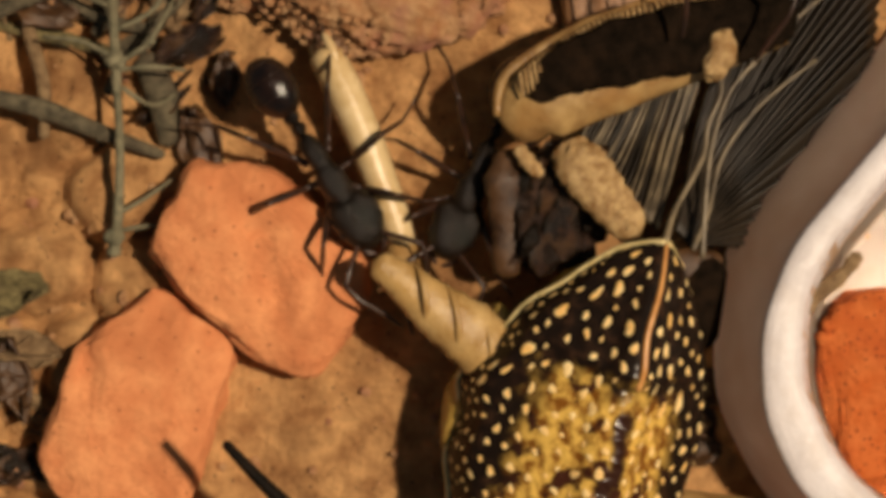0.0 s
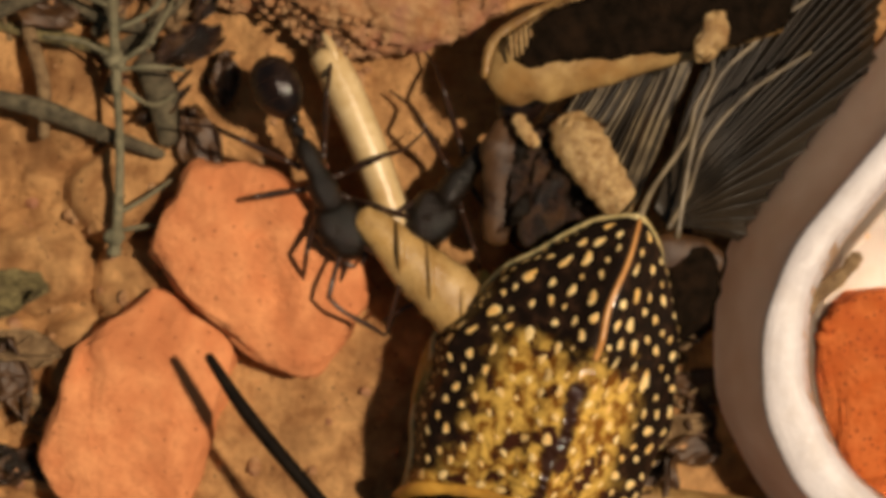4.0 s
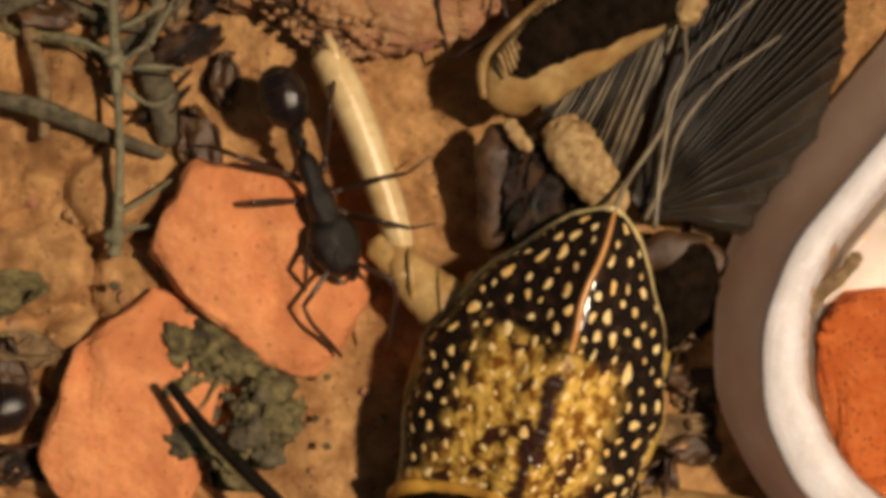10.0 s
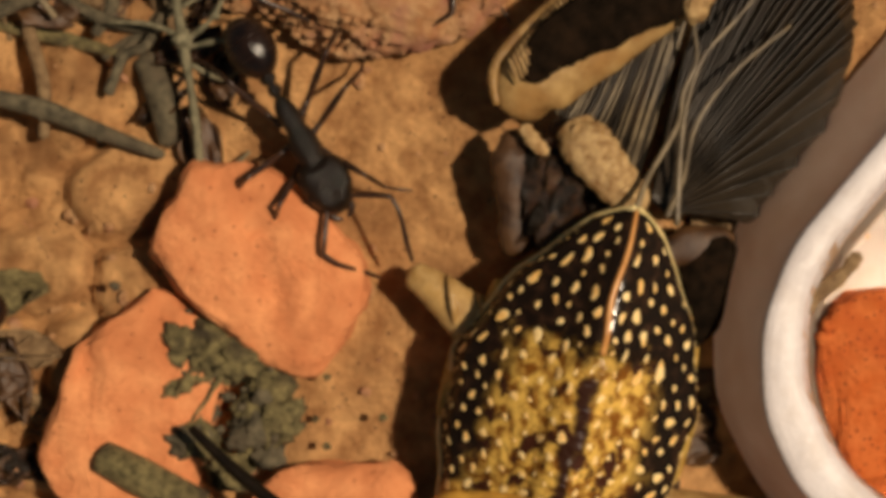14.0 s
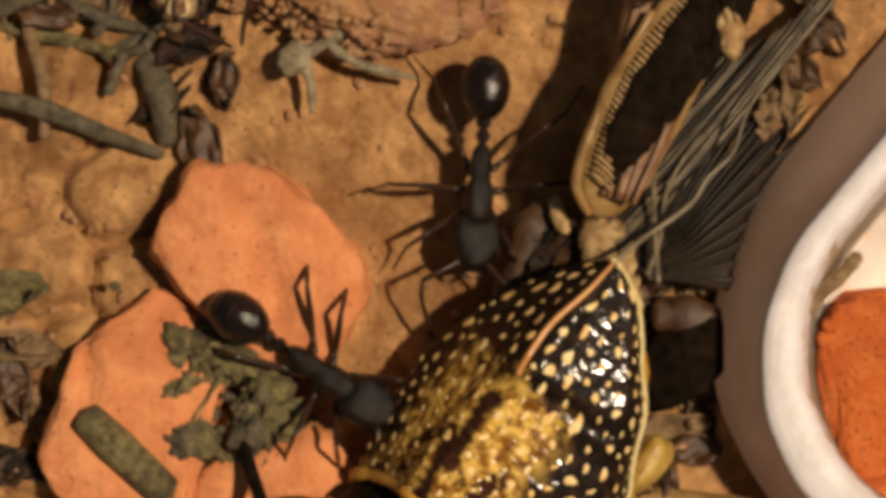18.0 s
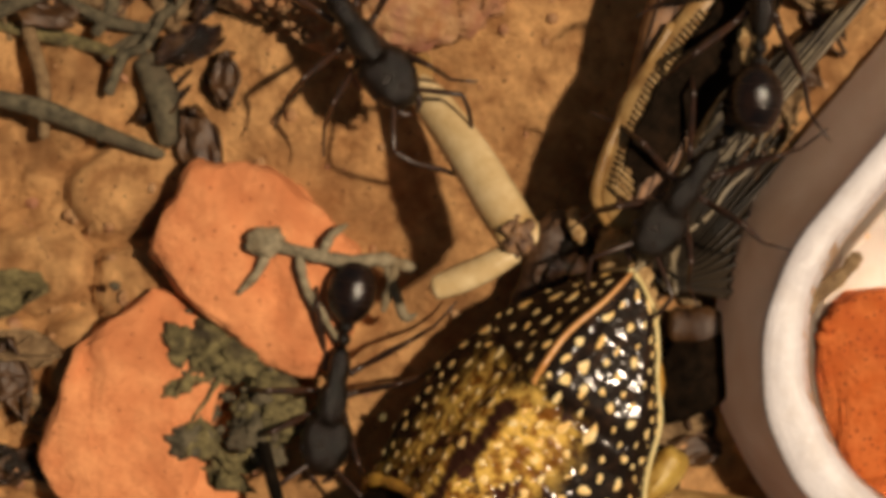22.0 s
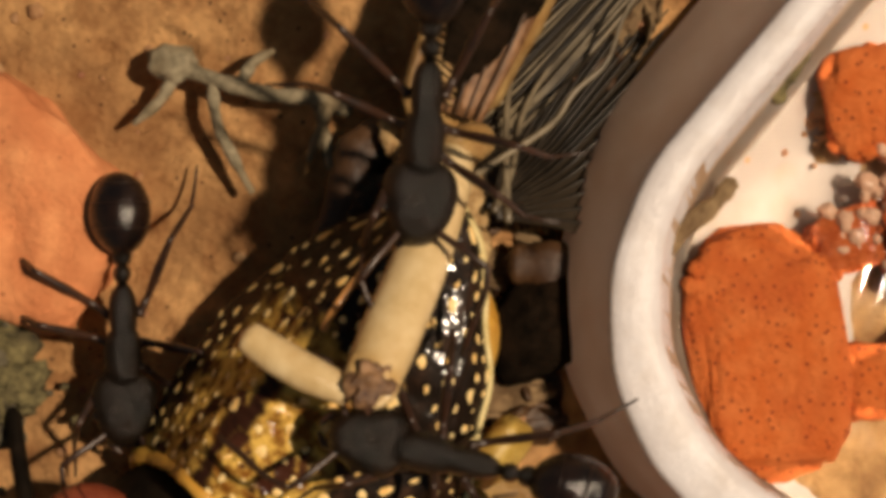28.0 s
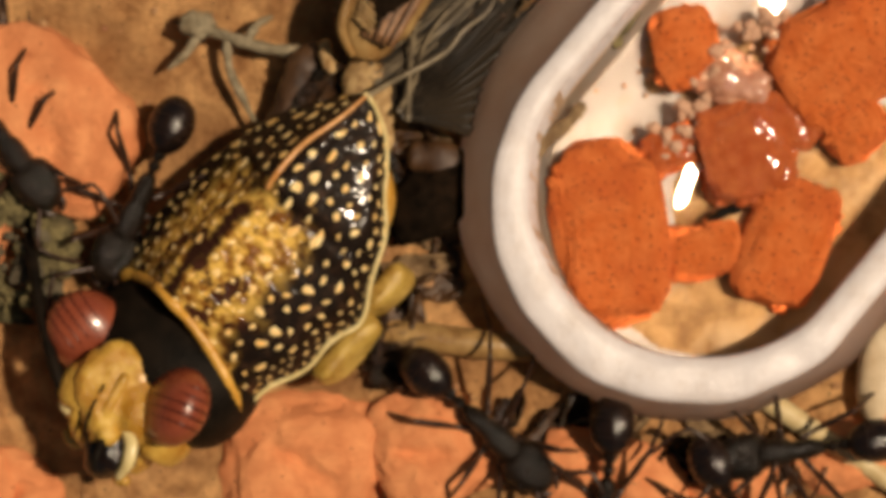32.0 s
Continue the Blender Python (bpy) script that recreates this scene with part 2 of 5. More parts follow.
    ln.new(math_("MULTIPLY_ADD", math_("MULTIPLY", wave.outputs["Fac"], field), 0.5, gloss.outputs[0]), wet.inputs["Height"])
    ln.new(wet.outputs[0], b.inputs["Coat Normal"])
    return m


SHIELD = shield_material()


# ---- building tools ----
def part(name, bm, mat, parent=None, label="", smooth=True):
    """Links a bmesh, drawn in plan units, as one mesh object under a thing or a part."""
    me = bpy.data.meshes.new(name)
    bmesh.ops.scale(bm, vec=(UNIT,) * 3, verts=bm.verts)
    bm.to_mesh(me)
    bm.free()
    me.materials.append(mat)
    if smooth:
        me.polygons.foreach_set("use_smooth", [True] * len(me.polygons))
    ob = new(name, me)
    if parent:
        ob.parent = parent
    if label:
        ob["label"] = label
    return ob


def thing(name, label, category, group="", m=None):
    ob = tagged(new(name), label, category, group)
    ob.empty_display_size = 0.001
    if m:
        ob.matrix_basis = m
    return ob


def place(u, v, h=0.0, turn=0.0, pitch=0.0, roll=0.0):
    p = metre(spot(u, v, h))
    return Matrix.Translation(p) @ Euler((radians(roll), radians(pitch), radians(turn)), "XYZ").to_matrix().to_4x4()


def smooth_line(points, steps=6):
    """A smooth line through a few points."""
    pts = [Vector(p) for p in points]
    out = []
    for i in range(len(pts) - 1):
        a, b = pts[max(i - 1, 0)], pts[i]
        c, d = pts[i + 1], pts[min(i + 2, len(pts) - 1)]
        for k in range(steps):
            s = k / steps
            out.append(0.5 * ((2 * b) + (c - a) * s + (2 * a - 5 * b + 4 * c - d) * s * s + (3 * b - a - 3 * c + d) * s ** 3))
    return out + [pts[-1]]


def tube(points, radii, sides=8, steps=5, flat=1.0, bm=None, wobble=0.0, rnd=None):
    """A round bar with rounded ends along a line; radii are spread along it."""
    bm = bm or bmesh.new()
    line = smooth_line(points, steps)
    rings, n = [], len(line)
    for i, p in enumerate(line):
        f = i / max(n - 1, 1) * (len(radii) - 1)
        k = min(int(f), len(radii) - 2)
        r = radii[k] + (radii[k + 1] - radii[k]) * (f - k)
        way = (line[min(i + 1, n - 1)] - line[max(i - 1, 0)])
        q = (way if way.length > 1e-6 else Vector((1, 0, 0))).to_track_quat("X", "Z")
        if wobble and rnd:
            r *= 1 + rnd.uniform(-wobble, wobble)
        ring = []
        for s in range(sides):
            a = 2 * math.pi * s / sides
            ring.append(bm.verts.new(p + q @ Vector((0, math.cos(a) * r, math.sin(a) * r * flat))))
        rings.append(ring)
    for ra, rb in zip(rings, rings[1:]):
        for s in range(sides):
            bm.faces.new((ra[s], ra[(s + 1) % sides], rb[(s + 1) % sides], rb[s]))
    for ring, end, other in ((rings[0], line[0], line[1]), (rings[-1], line[-1], line[-2])):
        r = (ring[0].co - end).length
        tip = bm.verts.new(end + (end - other).normalized() * r * 0.55)
        for s in range(sides):
            tri = (ring[s], ring[(s + 1) % sides], tip)
            bm.faces.new(tri if ring is rings[-1] else tri[::-1])
    return bm


def blob(rx, ry, rz, seed=0, amp=0.12, size=0.9, detail=3, square=1.0, fine=0.0, at=(0, 0, 0), bm=None):
    """A lump: an uneven, more or less boxy ball."""
    own = bmesh.new()
    bmesh.ops.create_icosphere(own, subdivisions=detail, radius=1.0)
    off = Vector((seed * 3.17, seed * 1.91, seed * 0.73))
    for v in own.verts:
        d = v.co.normalized()
        e = Vector([math.copysign(abs(c) ** square, c) for c in d])
        k = 1 + amp * noise.noise(d / size + off) + fine * noise.noise(d * 5 + off) + 0.5 * fine * noise.noise(d * 12 + off)
        v.co = Vector((e.x * rx, e.y * ry, e.z * rz)) * k + Vector(at)
    if bm is None:
        return own
    me = bpy.data.meshes.new("tmp")
    own.to_mesh(me)
    own.free()
    bm.from_mesh(me)
    bpy.data.meshes.remove(me)
    return bm


def sheet(nu, nv, fn, thick=0.0, closed_u=False):
    """A surface fn(u, v), u and v from 0 to 1, with an underside when thick."""
    bm = bmesh.new()
    grid = [[bm.verts.new(fn(i / (nu if closed_u else nu - 1), j / (nv - 1))) for j in range(nv)] for i in range(nu)]
    for i in range(nu if closed_u else nu - 1):
        for j in range(nv - 1):
            k = (i + 1) % nu
            bm.faces.new((grid[i][j], grid[k][j], grid[k][j + 1], grid[i][j + 1]))
    if thick:
        bmesh.ops.recalc_face_normals(bm, faces=bm.faces)
        bmesh.ops.solidify(bm, geom=bm.faces[:], thickness=thick)
    return bm


# ---- ground ----
def soil_height(x, y):
    """Height of the soil in plan units, at plan-unit world coordinates."""
    p = Vector((x, y, 0.0))
    h = 26 * noise.noise(p / 330) + 15 * noise.noise(p / 130 + Vector((3, 1, 0))) + 7 * noise.noise(p / 48) + 3.5 * noise.noise(p / 17)
    # the west side is cloddy: raised crumbs parted by narrow furrows
    k = min(max((-330 - x) / 260, 0), 1)
    cell = noise.voronoi(p / 150 + Vector((7, 2, 0)), distance_metric="DISTANCE")[0]
    gap = cell[1] - cell[0]
    h += k * (56 * min(gap / 0.26, 1.0) - 46 + 16 * noise.noise(p / 70))
    # two small pits and a dip under the insect
    for (u, v, r, d) in ((613, 268, 20, 26), (585, 372, 12, 12), (690, 350, 11, 9), (655, 128, 12, 8)):
        c = spot(u, v)
        q = ((x - c.x) ** 2 + (y - c.y) ** 2) / r ** 2
        h -= d * math.exp(-q)
    return h - 12


def build_ground():
    inner = np.linspace(-1, 1, 300)
    xs = sorted([float(a) * 1900 + 350 for a in inner] + [s * (2300 * 1.55 ** k) + 350 for k in range(18) for s in (-1, 1)])
    ys = sorted([float(a) * 1400 - 250 for a in inner[::1]] + [s * (1700 * 1.55 ** k) - 250 for k in range(18) for s in (-1, 1)])
    verts = [(x * UNIT, y * UNIT, soil_height(x, y) * UNIT) for x in xs for y in ys]
    n = len(ys)
    faces = [(i * n + j, (i + 1) * n + j, (i + 1) * n + j + 1, i * n + j + 1) for i in range(len(xs) - 1) for j in range(n - 1)]
    me = bpy.data.meshes.new("ground")
    me.from_pydata(verts, [], faces)
    me.materials.append(SOIL)
    me.polygons.foreach_set("use_smooth", [True] * len(me.polygons))
    tagged(new("ground", me), "uneven ochre sandy soil with small pits and crumbs", "ground", "", "structure")


build_ground()


def soil_at(u, v):
    c = spot(u, v)
    return soil_height(c.x, c.y)


def stone(u, v, rx, ry, rz, turn, seed, label="smooth orange pebble lying on sandy soil", square=0.8, amp=0.28, sink=0.35, mat=None, name="pebble", fine=0.05, crease=((-60, 50), (50, -60)), sides=()):
    bm = blob(rx, ry, rz, seed, amp, 0.9, 5, square, fine)
    if mat is CLOD:
        for w in bm.verts:
            w.co *= 1 + 0.07 * noise.noise(w.co / 16) + 0.05 * noise.noise(w.co / 7)
    # broken sides: (direction in degrees, distance) of each
    for a, far in sides:
        n = Vector((math.cos(radians(a)), math.sin(radians(a)), 0))
        for w in bm.verts:
            over = w.co.dot(n) - far * (0.97 + 0.10 * noise.noise(w.co / 60 + Vector((a, seed, 0))))
            if over > 0:
                w.co -= n * over * 0.9
    # a crease across the top and chipped, grainy faces
    c, e = Vector((*crease[0], 0)), Vector((*crease[1], 0))
    for w in bm.verts:
        q = Vector((w.co.x, w.co.y, 0)) + Vector((14, 10, 0)) * noise.noise(w.co / 50 + Vector((seed, 0, 0)))
        f = min(max((q - c).dot(e - c) / (e - c).length_squared, 0), 1)
        d = (q - c.lerp(e, f)).length
        if w.co.z > 0:
            w.co.z -= 20 * math.exp(-(d / 13) ** 2) * (0.3 + math.sin(math.pi * f))
        w.co.z += 4 * noise.noise(w.co / 42 + Vector((seed, 3, 0))) + 1.5 * noise.noise(w.co / 15)
        w.co.xy *= 1 + 0.018 * noise.noise(w.co / 30 + Vector((0, seed, 0)))
    ob = part(name, bm, mat or STONE)
    ob.matrix_basis = place(u, v, soil_at(u, v) + rz * (1 - 2 * sink), turn)
    if mat is CLOD:
        rnd = random.Random(seed)
        for _ in range(150):
            a, e, r = rnd.uniform(0, 6.28), rnd.uniform(0.1, 1.3), rnd.uniform(3, 8)
            p = (math.cos(a) * math.cos(e) * rx, math.sin(a) * math.cos(e) * ry, math.sin(e) * rz)
            part("crumb", blob(r * 1.2, r, r * 0.8, _, 0.4, 0.7, 2, 1, 0.15, p), CLOD, ob)
    return tagged(ob, label, "pebble" if name == "pebble" else "soil clod", "orange pebbles" if name == "pebble" else "")


stone(462, 475, 250, 235, 84, 0, 3, "broad creased orange pebble on sandy soil", crease=((-32, 135), (52, -110)), amp=0.12, square=0.75, sides=((226, 113), (152, 192), (84, 177), (43, 141), (-4, 190), (-36, 190), (254, 158)))
stone(235, 730, 225, 260, 66, 0, 5, "long pinkish orange pebble with a worn top", amp=0.12, square=0.8, crease=((-90, 150), (-60, 40)), sides=((129, 143), (53, 208), (-18, 143), (162, 128), (270, 205), (215, 185)))
LOOSE_STONE = stone(520, 985, 150, 120, 62, 10, 8, "small rough orange pebble shifted by the ants")
stone(975, 1135, 175, 140, 62, 12, 11, "round orange pebble under the insect's collar", sink=0.45)
stone(1205, 1110, 120, 130, 55, 40, 13, "orange pebble in the shade of the insect")
stone(1560, 1175, 150, 100, 50, -10, 17, "flat orange pebble beside the white dish")
stone(385, 1200, 95, 110, 50, 70, 19, "orange pebble beside the insect's head", sink=0.5)
stone(2010, 1120, 95, 70, 40, 20, 23, "small orange pebble beside a straw", sink=0.4)
stone(2140, 1060, 80, 75, 34, 50, 29, "small orange pebble beside the dish", sink=0.4)
stone(1800, 1190, 110, 70, 40, 0, 31, "low orange pebble near the dish", sink=0.45)
stone(635, -5, 180, 105, 85, -8, 37, "porous rusty lump of soil crumbs", 1.0, 0.3, 0.3, CLOD, "soil_clod", 0.14)
stone(800, -25, 100, 90, 70, 0, 41, "crumbly rusty lump of soil", 1.0, 0.35, 0.3, CLOD, "soil_clod", 0.16)
stone(440, -15, 55, 30, 36, 20, 43, "small reddish crumb of soil", 1.0, 0.3, 0.3, CLOD, "soil_clod", 0.1)


# ---- crumbs, scattered over the soil ----
def build_crumbs():
    rnd = random.Random(4)
    bm = bmesh.new()
    for _ in range(1100):
        u, v = rnd.uniform(-200, 2300), rnd.uniform(-200, 1450)
        if u > 300 and rnd.random() < 0.55:
            continue
        r = rnd.choice((4, 5, 6, 8, 11, 15)) * rnd.uniform(0.7, 1.2)
        c = spot(u, v)
        z = soil_height(c.x, c.y)
        own = bmesh.ops.create_icosphere(bm, subdivisions=1, radius=1.0)["verts"]
        s = Vector((rnd.uniform(0.7, 1.3), rnd.uniform(0.7, 1.3), rnd.uniform(0.5, 0.9)))
        for w in own:
            k = r * (1 + 0.35 * noise.noise(w.co * 1.3 + Vector((u, v, 0))))
            w.co = Vector((w.co.x * s.x * k + c.x, w.co.y * s.y * k + c.y, w.co.z * s.z * k + z + r * 0.25))
    ob = part("soil_crumbs", bm, CLOD)
    tagged(ob, "loose ochre crumbs of soil", "soil", "", "stuff")


build_crumbs()


# ---- the white dish ----
DISH_ANGLE = radians(50)


def dish_ring(s, radius, cu, cv, length=900.0, wave=0.0):
    """A point of a rounded trough outline at s of 0..1 that runs towards the north east; in plan units, world axes."""
    a = Vector((math.cos(DISH_ANGLE), math.sin(DISH_ANGLE), 0))
    b = Vector((-a.y, a.x, 0))
    # half of the turns go to the near round end, half to the far one
    th = 2 * math.pi * s + math.pi / 2
    r = radius * (1 + wave * noise.noise(Vector((math.cos(th) * 3, math.sin(th) * 3, radius * 0.01))))
    q = a * (math.cos(th) * r) + b * (math.sin(th) * r)
    if math.cos(th) > 0:
        q += a * length
    c = spot(cu, cv)
    return Vector((c.x + q.x, c.y + q.y, 0))


def trough(s, radius, cu, cv, length=900.0):
    """The same outline, evenly spaced along its round ends and its straight sides."""
    a = Vector((math.cos(DISH_ANGLE), math.sin(DISH_ANGLE), 0))
    b = Vector((-a.y, a.x, 0))
    arc = math.pi * radius
    d = (s % 1.0) * (2 * arc + 2 * length)
    if d < arc:
        th, far = math.pi / 2 + d / radius, 0.0
    elif d < arc + length:
        th, far = 1.5 * math.pi, d - arc
    elif d < 2 * arc + length:
        th, far = 1.5 * math.pi + (d - arc - length) / radius, length
    else:
        th, far = 2.5 * math.pi, 2 * arc + 2 * length - d
    c = spot(cu, cv)
    q = a * (math.cos(th) * radius + far) + b * (math.sin(th) * radius)
    return Vector((c.x + q.x, c.y + q.y, 0))


def build_dish():
    dish = thing("feeding_dish", "small white plastic trough with a thick worn rim", "dish")
    # centre, radius and height along the wall, from the foot outside, over the rim, to the floor inside
    prof = [(1718, 596, 458, -14), (1718, 598, 456, 27), (1727, 620, 428, 110), (1738, 643, 394, 180), (1739, 643, 391, 190), (1741, 642, 386, 195), (1744, 641, 376, 197),
            (1746, 636, 361, 198), (1748, 628, 347, 197), (1750, 620, 335, 192), (1750, 616, 330, 180), (1752, 622, 322, 122), (1753, 630, 312, 66), (1755, 640, 296, 38)]
    n = 160

    def at(u, v, seq):
        f = v * (len(seq) - 1)
        k = min(int(f), len(seq) - 2)
        f -= k
        cu, cv, r, h = (seq[k][i] + (seq[k + 1][i] - seq[k][i]) * f for i in range(4))
        p = dish_ring(u, r, cu, cv, wave=0.018)
        s = (REACH - h) / REACH
        return Vector((p.x * s, p.y * s, h + 5 * noise.noise(Vector((p.x, p.y, 0)) / 70) + 2 * noise.noise(Vector((p.x, p.y, 3)) / 22)))

    part("wall", sheet(n, 5, lambda u, v: at(u, v, prof[:4]), closed_u=True), WALL, dish, "mauve-white outer wall with brown bounce light in its colour")
    part("rim", sheet(n, 9, lambda u, v: at(u, v, prof[3:12]), closed_u=True), DISH, dish, "thick glossy rounded rim")

    def floor(u, v):
        q = dish_ring(u, 320, 1753, 642)
        c = spot(1753, 642) + Vector((math.cos(DISH_ANGLE), math.sin(DISH_ANGLE), 0)) * 450
        p = c.lerp(q, v)
        h = 36 + 30 * max(v - 0.8, 0) * 4.5
        s = (REACH - h) / REACH
        return Vector((p.x * s, p.y * s, h))

    inner = sheet(n, 5, lambda u, v: at(u, v, prof[10:]), closed_u=True)
    part("inner_wall", inner, INNER, dish, "stained inner wall")
    part("floor", sheet(n, 12, floor, closed_u=True), DISH_FLOOR, dish, "brown-stained floor, its white toned down for wall shade")
    return dish


build_dish()


def build_water():
    def top(u, v):
        q = trough(u, 325, 1752, 641)
        c = spot(1753, 642) + Vector((math.cos(DISH_ANGLE), math.sin(DISH_ANGLE), 0)) * 450
        p = c.lerp(q, v)
        calm = 1.0
        for a, b in ((1716, 606), (1880, 240)):
            calm *= 1 - math.exp(-((p - spot(a, b, 84)).xy.length / 110) ** 4)
        h = 84 + 7 * noise.noise(p / 160) * calm + 6 * max(v - 0.93, 0) / 0.07
        # water climbs the wet chunks: even slopes that face the sun
        for (a, b, long, wide, lean, sx, sy) in ((1714, 604, 84, 26, 0.40, 0.196, 0.023), (1880, 240, 50, 44, 0.1, 0.178, -0.017), (1690, 520, 30, 18, 0.2, 0.19, 0.02), (1850, 330, 34, 16, -0.3, 0.18, 0), (1800, 560, 22, 30, 0, 0.19, 0.02), (1765, 395, 12, 20, 0, 0.19, 0), (1830, 300, 16, 12, 0.5, 0.18, -0.01), (1720, 470, 12, 16, 0, 0.19, 0.01)):
            q = p - spot(a, b, 84)
            along, across = q.y * math.cos(lean) + q.x * math.sin(lean), q.x * math.cos(lean) - q.y * math.sin(lean)
            e = (along / long) ** 2 + (across / wide) ** 2
            h -= (q.x * sx + q.y * sy) * math.exp(-e ** 4)
        return Vector((p.x, p.y, h))

    ob = part("water", sheet(420, 200, top, closed_u=True), WATER)
    ob.visible_shadow = False
    tagged(ob, "clear shallow water filling the white dish", "water", "", "structure")


build_water()


def sediment(u, v, rx, ry, turn, seed, h=37.5):
    rnd = random.Random(seed)

    def fn(a, b):
        th = 2 * math.pi * a
        r = b * (1 + 0.35 * noise.noise(Vector((math.cos(th) * 1.6, math.sin(th) * 1.6, seed))))
        return Vector((math.cos(th) * rx * r, math.sin(th) * ry * r, 16 * (1 - b * b) + 5 * noise.noise(Vector((math.cos(th) * r * 4, math.sin(th) * r * 4, seed)))))

    ob = part("sediment", sheet(48, 10, fn, closed_u=True), SEDIMENT)
    ob.matrix_basis = place(u, v, h, turn)
    tagged(ob, "ochre sediment on the dish floor, also darkening it for wall shade", "sediment", "", "stuff")


# right and lower patches are spread wide to add shade under the wall
sediment(1770, 850, 280, 120, 4, 3, 46)
sediment(1965, 690, 180, 260, -25, 5, 42)
sediment(1860, 820, 150, 90, 30, 14, 40)
sediment(1790, 640, 120, 90, 20, 8, 39)
sediment(1840, 420, 140, 120, 40, 11)
sediment(1645, 330, 46, 34, -40, 21)
sediment(1655, 400, 30, 20, 30, 23)


def bait(u, v, rx, ry, rz, turn, seed, wet=False, label=""):
    bm = blob(rx, ry, rz, seed, 0.24, 0.8, 5, 0.58, 0.09 if wet else 0.04)
    ob = part("bait_chunk", bm, WET_SPONGE if wet else SPONGE)
    ob.matrix_basis = place(u, v, 36 + rz * 0.9, turn)
    rnd = random.Random(seed)
    for k in range(9):
        a, r = rnd.uniform(0, 6.28), rnd.uniform(6, 15)
        ca, sa = math.cos(a), math.sin(a)
        p = (math.copysign(abs(ca) ** 0.68, ca) * rx * 0.96, math.copysign(abs(sa) ** 0.68, sa) * ry * 0.96, rnd.uniform(-0.2, 0.6) * rz)
        part("crumb", blob(r * 1.3, r, r * 0.9, k, 0.5, 0.6, 2, 1, 0.2, p), WET_SPONGE if wet else SPONGE, ob)
    return tagged(ob, label or ("wet glistening orange bait chunk in the dish" if wet else "porous orange bait chunk lying in the dish"), "bait", "bait chunks in the dish")


bait(1559, 700, 108, 168, 40, 6, 51, label="large matte orange bait slab in the dish")
bait(1708, 334, 62, 76, 34, 10, 53)
bait(1822, 540, 88, 96, 38, 20, 55, True)
bait(1683, 534, 62, 44, 28, 20, 57, True)
bait(2012, 345, 138, 104, 40, 30, 59)
bait(2040, 490, 62, 60, 34, 30, 61)
bait(1745, 730, 70, 52, 30, 8, 63)
bait(1905, 720, 82, 122, 38, -22, 65)
bait(1908, 480, 66, 44, 30, -20, 67, True)
bait(2220, 230, 120, 90, 40, 40, 69)
gel = part("gel_lump", blob(82, 56, 30, 71, 0.4, 0.6, 4, 0.8, 0.2), GEL)
gel.matrix_basis = place(1795, 400, 66, -20)
tagged(gel, "translucent pinkish lump soaked in the dish water", "bait")


def beads():
    """Wet jelly beads where the mush breaks the water."""
    rnd = random.Random(33)
    for k in range(64):
        c = rnd.choice(((1830, 330, 40), (1850, 300, 40), (1700, 520, 26), (1740, 470, 30), (1780, 390, 40)))
        u, v, r = rnd.gauss(c[0], c[2]), rnd.gauss(c[1], c[2] * 0.8), rnd.uniform(5, 14)
        ob = part("jelly_bead", blob(r * 1.2, r, r * 0.8, 300 + k, 0.4, 0.7, 3, 1, 0.2), JELLY)
        ob.matrix_basis = place(u, v, 84 + rnd.uniform(-4, 6), rnd.uniform(0, 180))
        tagged(ob, "small clear wet jelly bead in the dish", "bait", "wet jelly beads")


beads()


def splinter(u, v, length, width, turn, seed, h, mat, label, name="bark_splinter"):
    rnd = random.Random(seed)
    bm = tube([(-length / 2, 0, 0), (-length / 6, width * 0.12, 2), (length / 5, -width * 0.1, 0), (length / 2, 0, 1)], [width * 0.35, width * 0.5, width * 0.52, width * 0.4], 7, 4, 0.55, None, 0.2, rnd)
    ob = part(name, bm, mat, smooth=False)
    ob.matrix_basis = place(u, v, h, turn)
    return tagged(ob, label, "splinter")


splinter(1470, 505, 138, 28, 47, 1, 132, BARK, "brown splinter of bark stuck to the dish wall")
splinter(1602, 290, 100, 30, 66, 2, 118, OLIVE, "dark olive plant sliver in the dish")
splinter(1797, 655, 84, 20, 26, 3, 86, BLACK, "black sliver floating in the dish water")


def grit():
    rnd = random.Random(9)
    bm = bmesh.new()
    for u, v, r in ((1507, 421, 8), (1545, 288, 4), (1520, 372, 5), (1530, 378, 4), (1512, 352, 4)):
        p = spot(u, v, 86)
        blob(r, r * 0.8, r * 0.6, rnd.randint(1, 99), 0.3, 1.0, 1, 1.0, 0, p, bm)
    for _ in range(150):
        c = rnd.choice(((1640, 320), (1620, 360), (1660, 300), (1640, 370), (1700, 860), (1620, 880), (1850, 880), (1900, 850)))
        p = spot(rnd.gauss(c[0], 26), rnd.gauss(c[1], 24), 44)
        r = rnd.uniform(3, 8)
        blob(r, r, r * 0.6, rnd.randint(1, 99), 0.3, 1.0, 1, 1.0, 0, p, bm)
    tagged(part("bait_grit", bm, CLOD), "brown grit and crumbs in the dish", "grit", "", "stuff")


grit()


# ---- the dead insect ----
def lerp_table(table, x):
    for (a, fa), (b, fb) in zip(table, table[1:]):
        if x <= b:
            s = max((x - a) / (b - a), 0)
            return fa + (fb - fa) * s
    return table[-1][1]


HALF = [(0, 4), (8, 34), (30, 84), (90, 170), (165, 248), (250, 312), (340, 355), (470, 345), (560, 314), (610, 292)]
RIDGE = [(0, 0), (120, 34), (250, 52), (300, 40), (400, 52), (520, 48), (610, 22)]


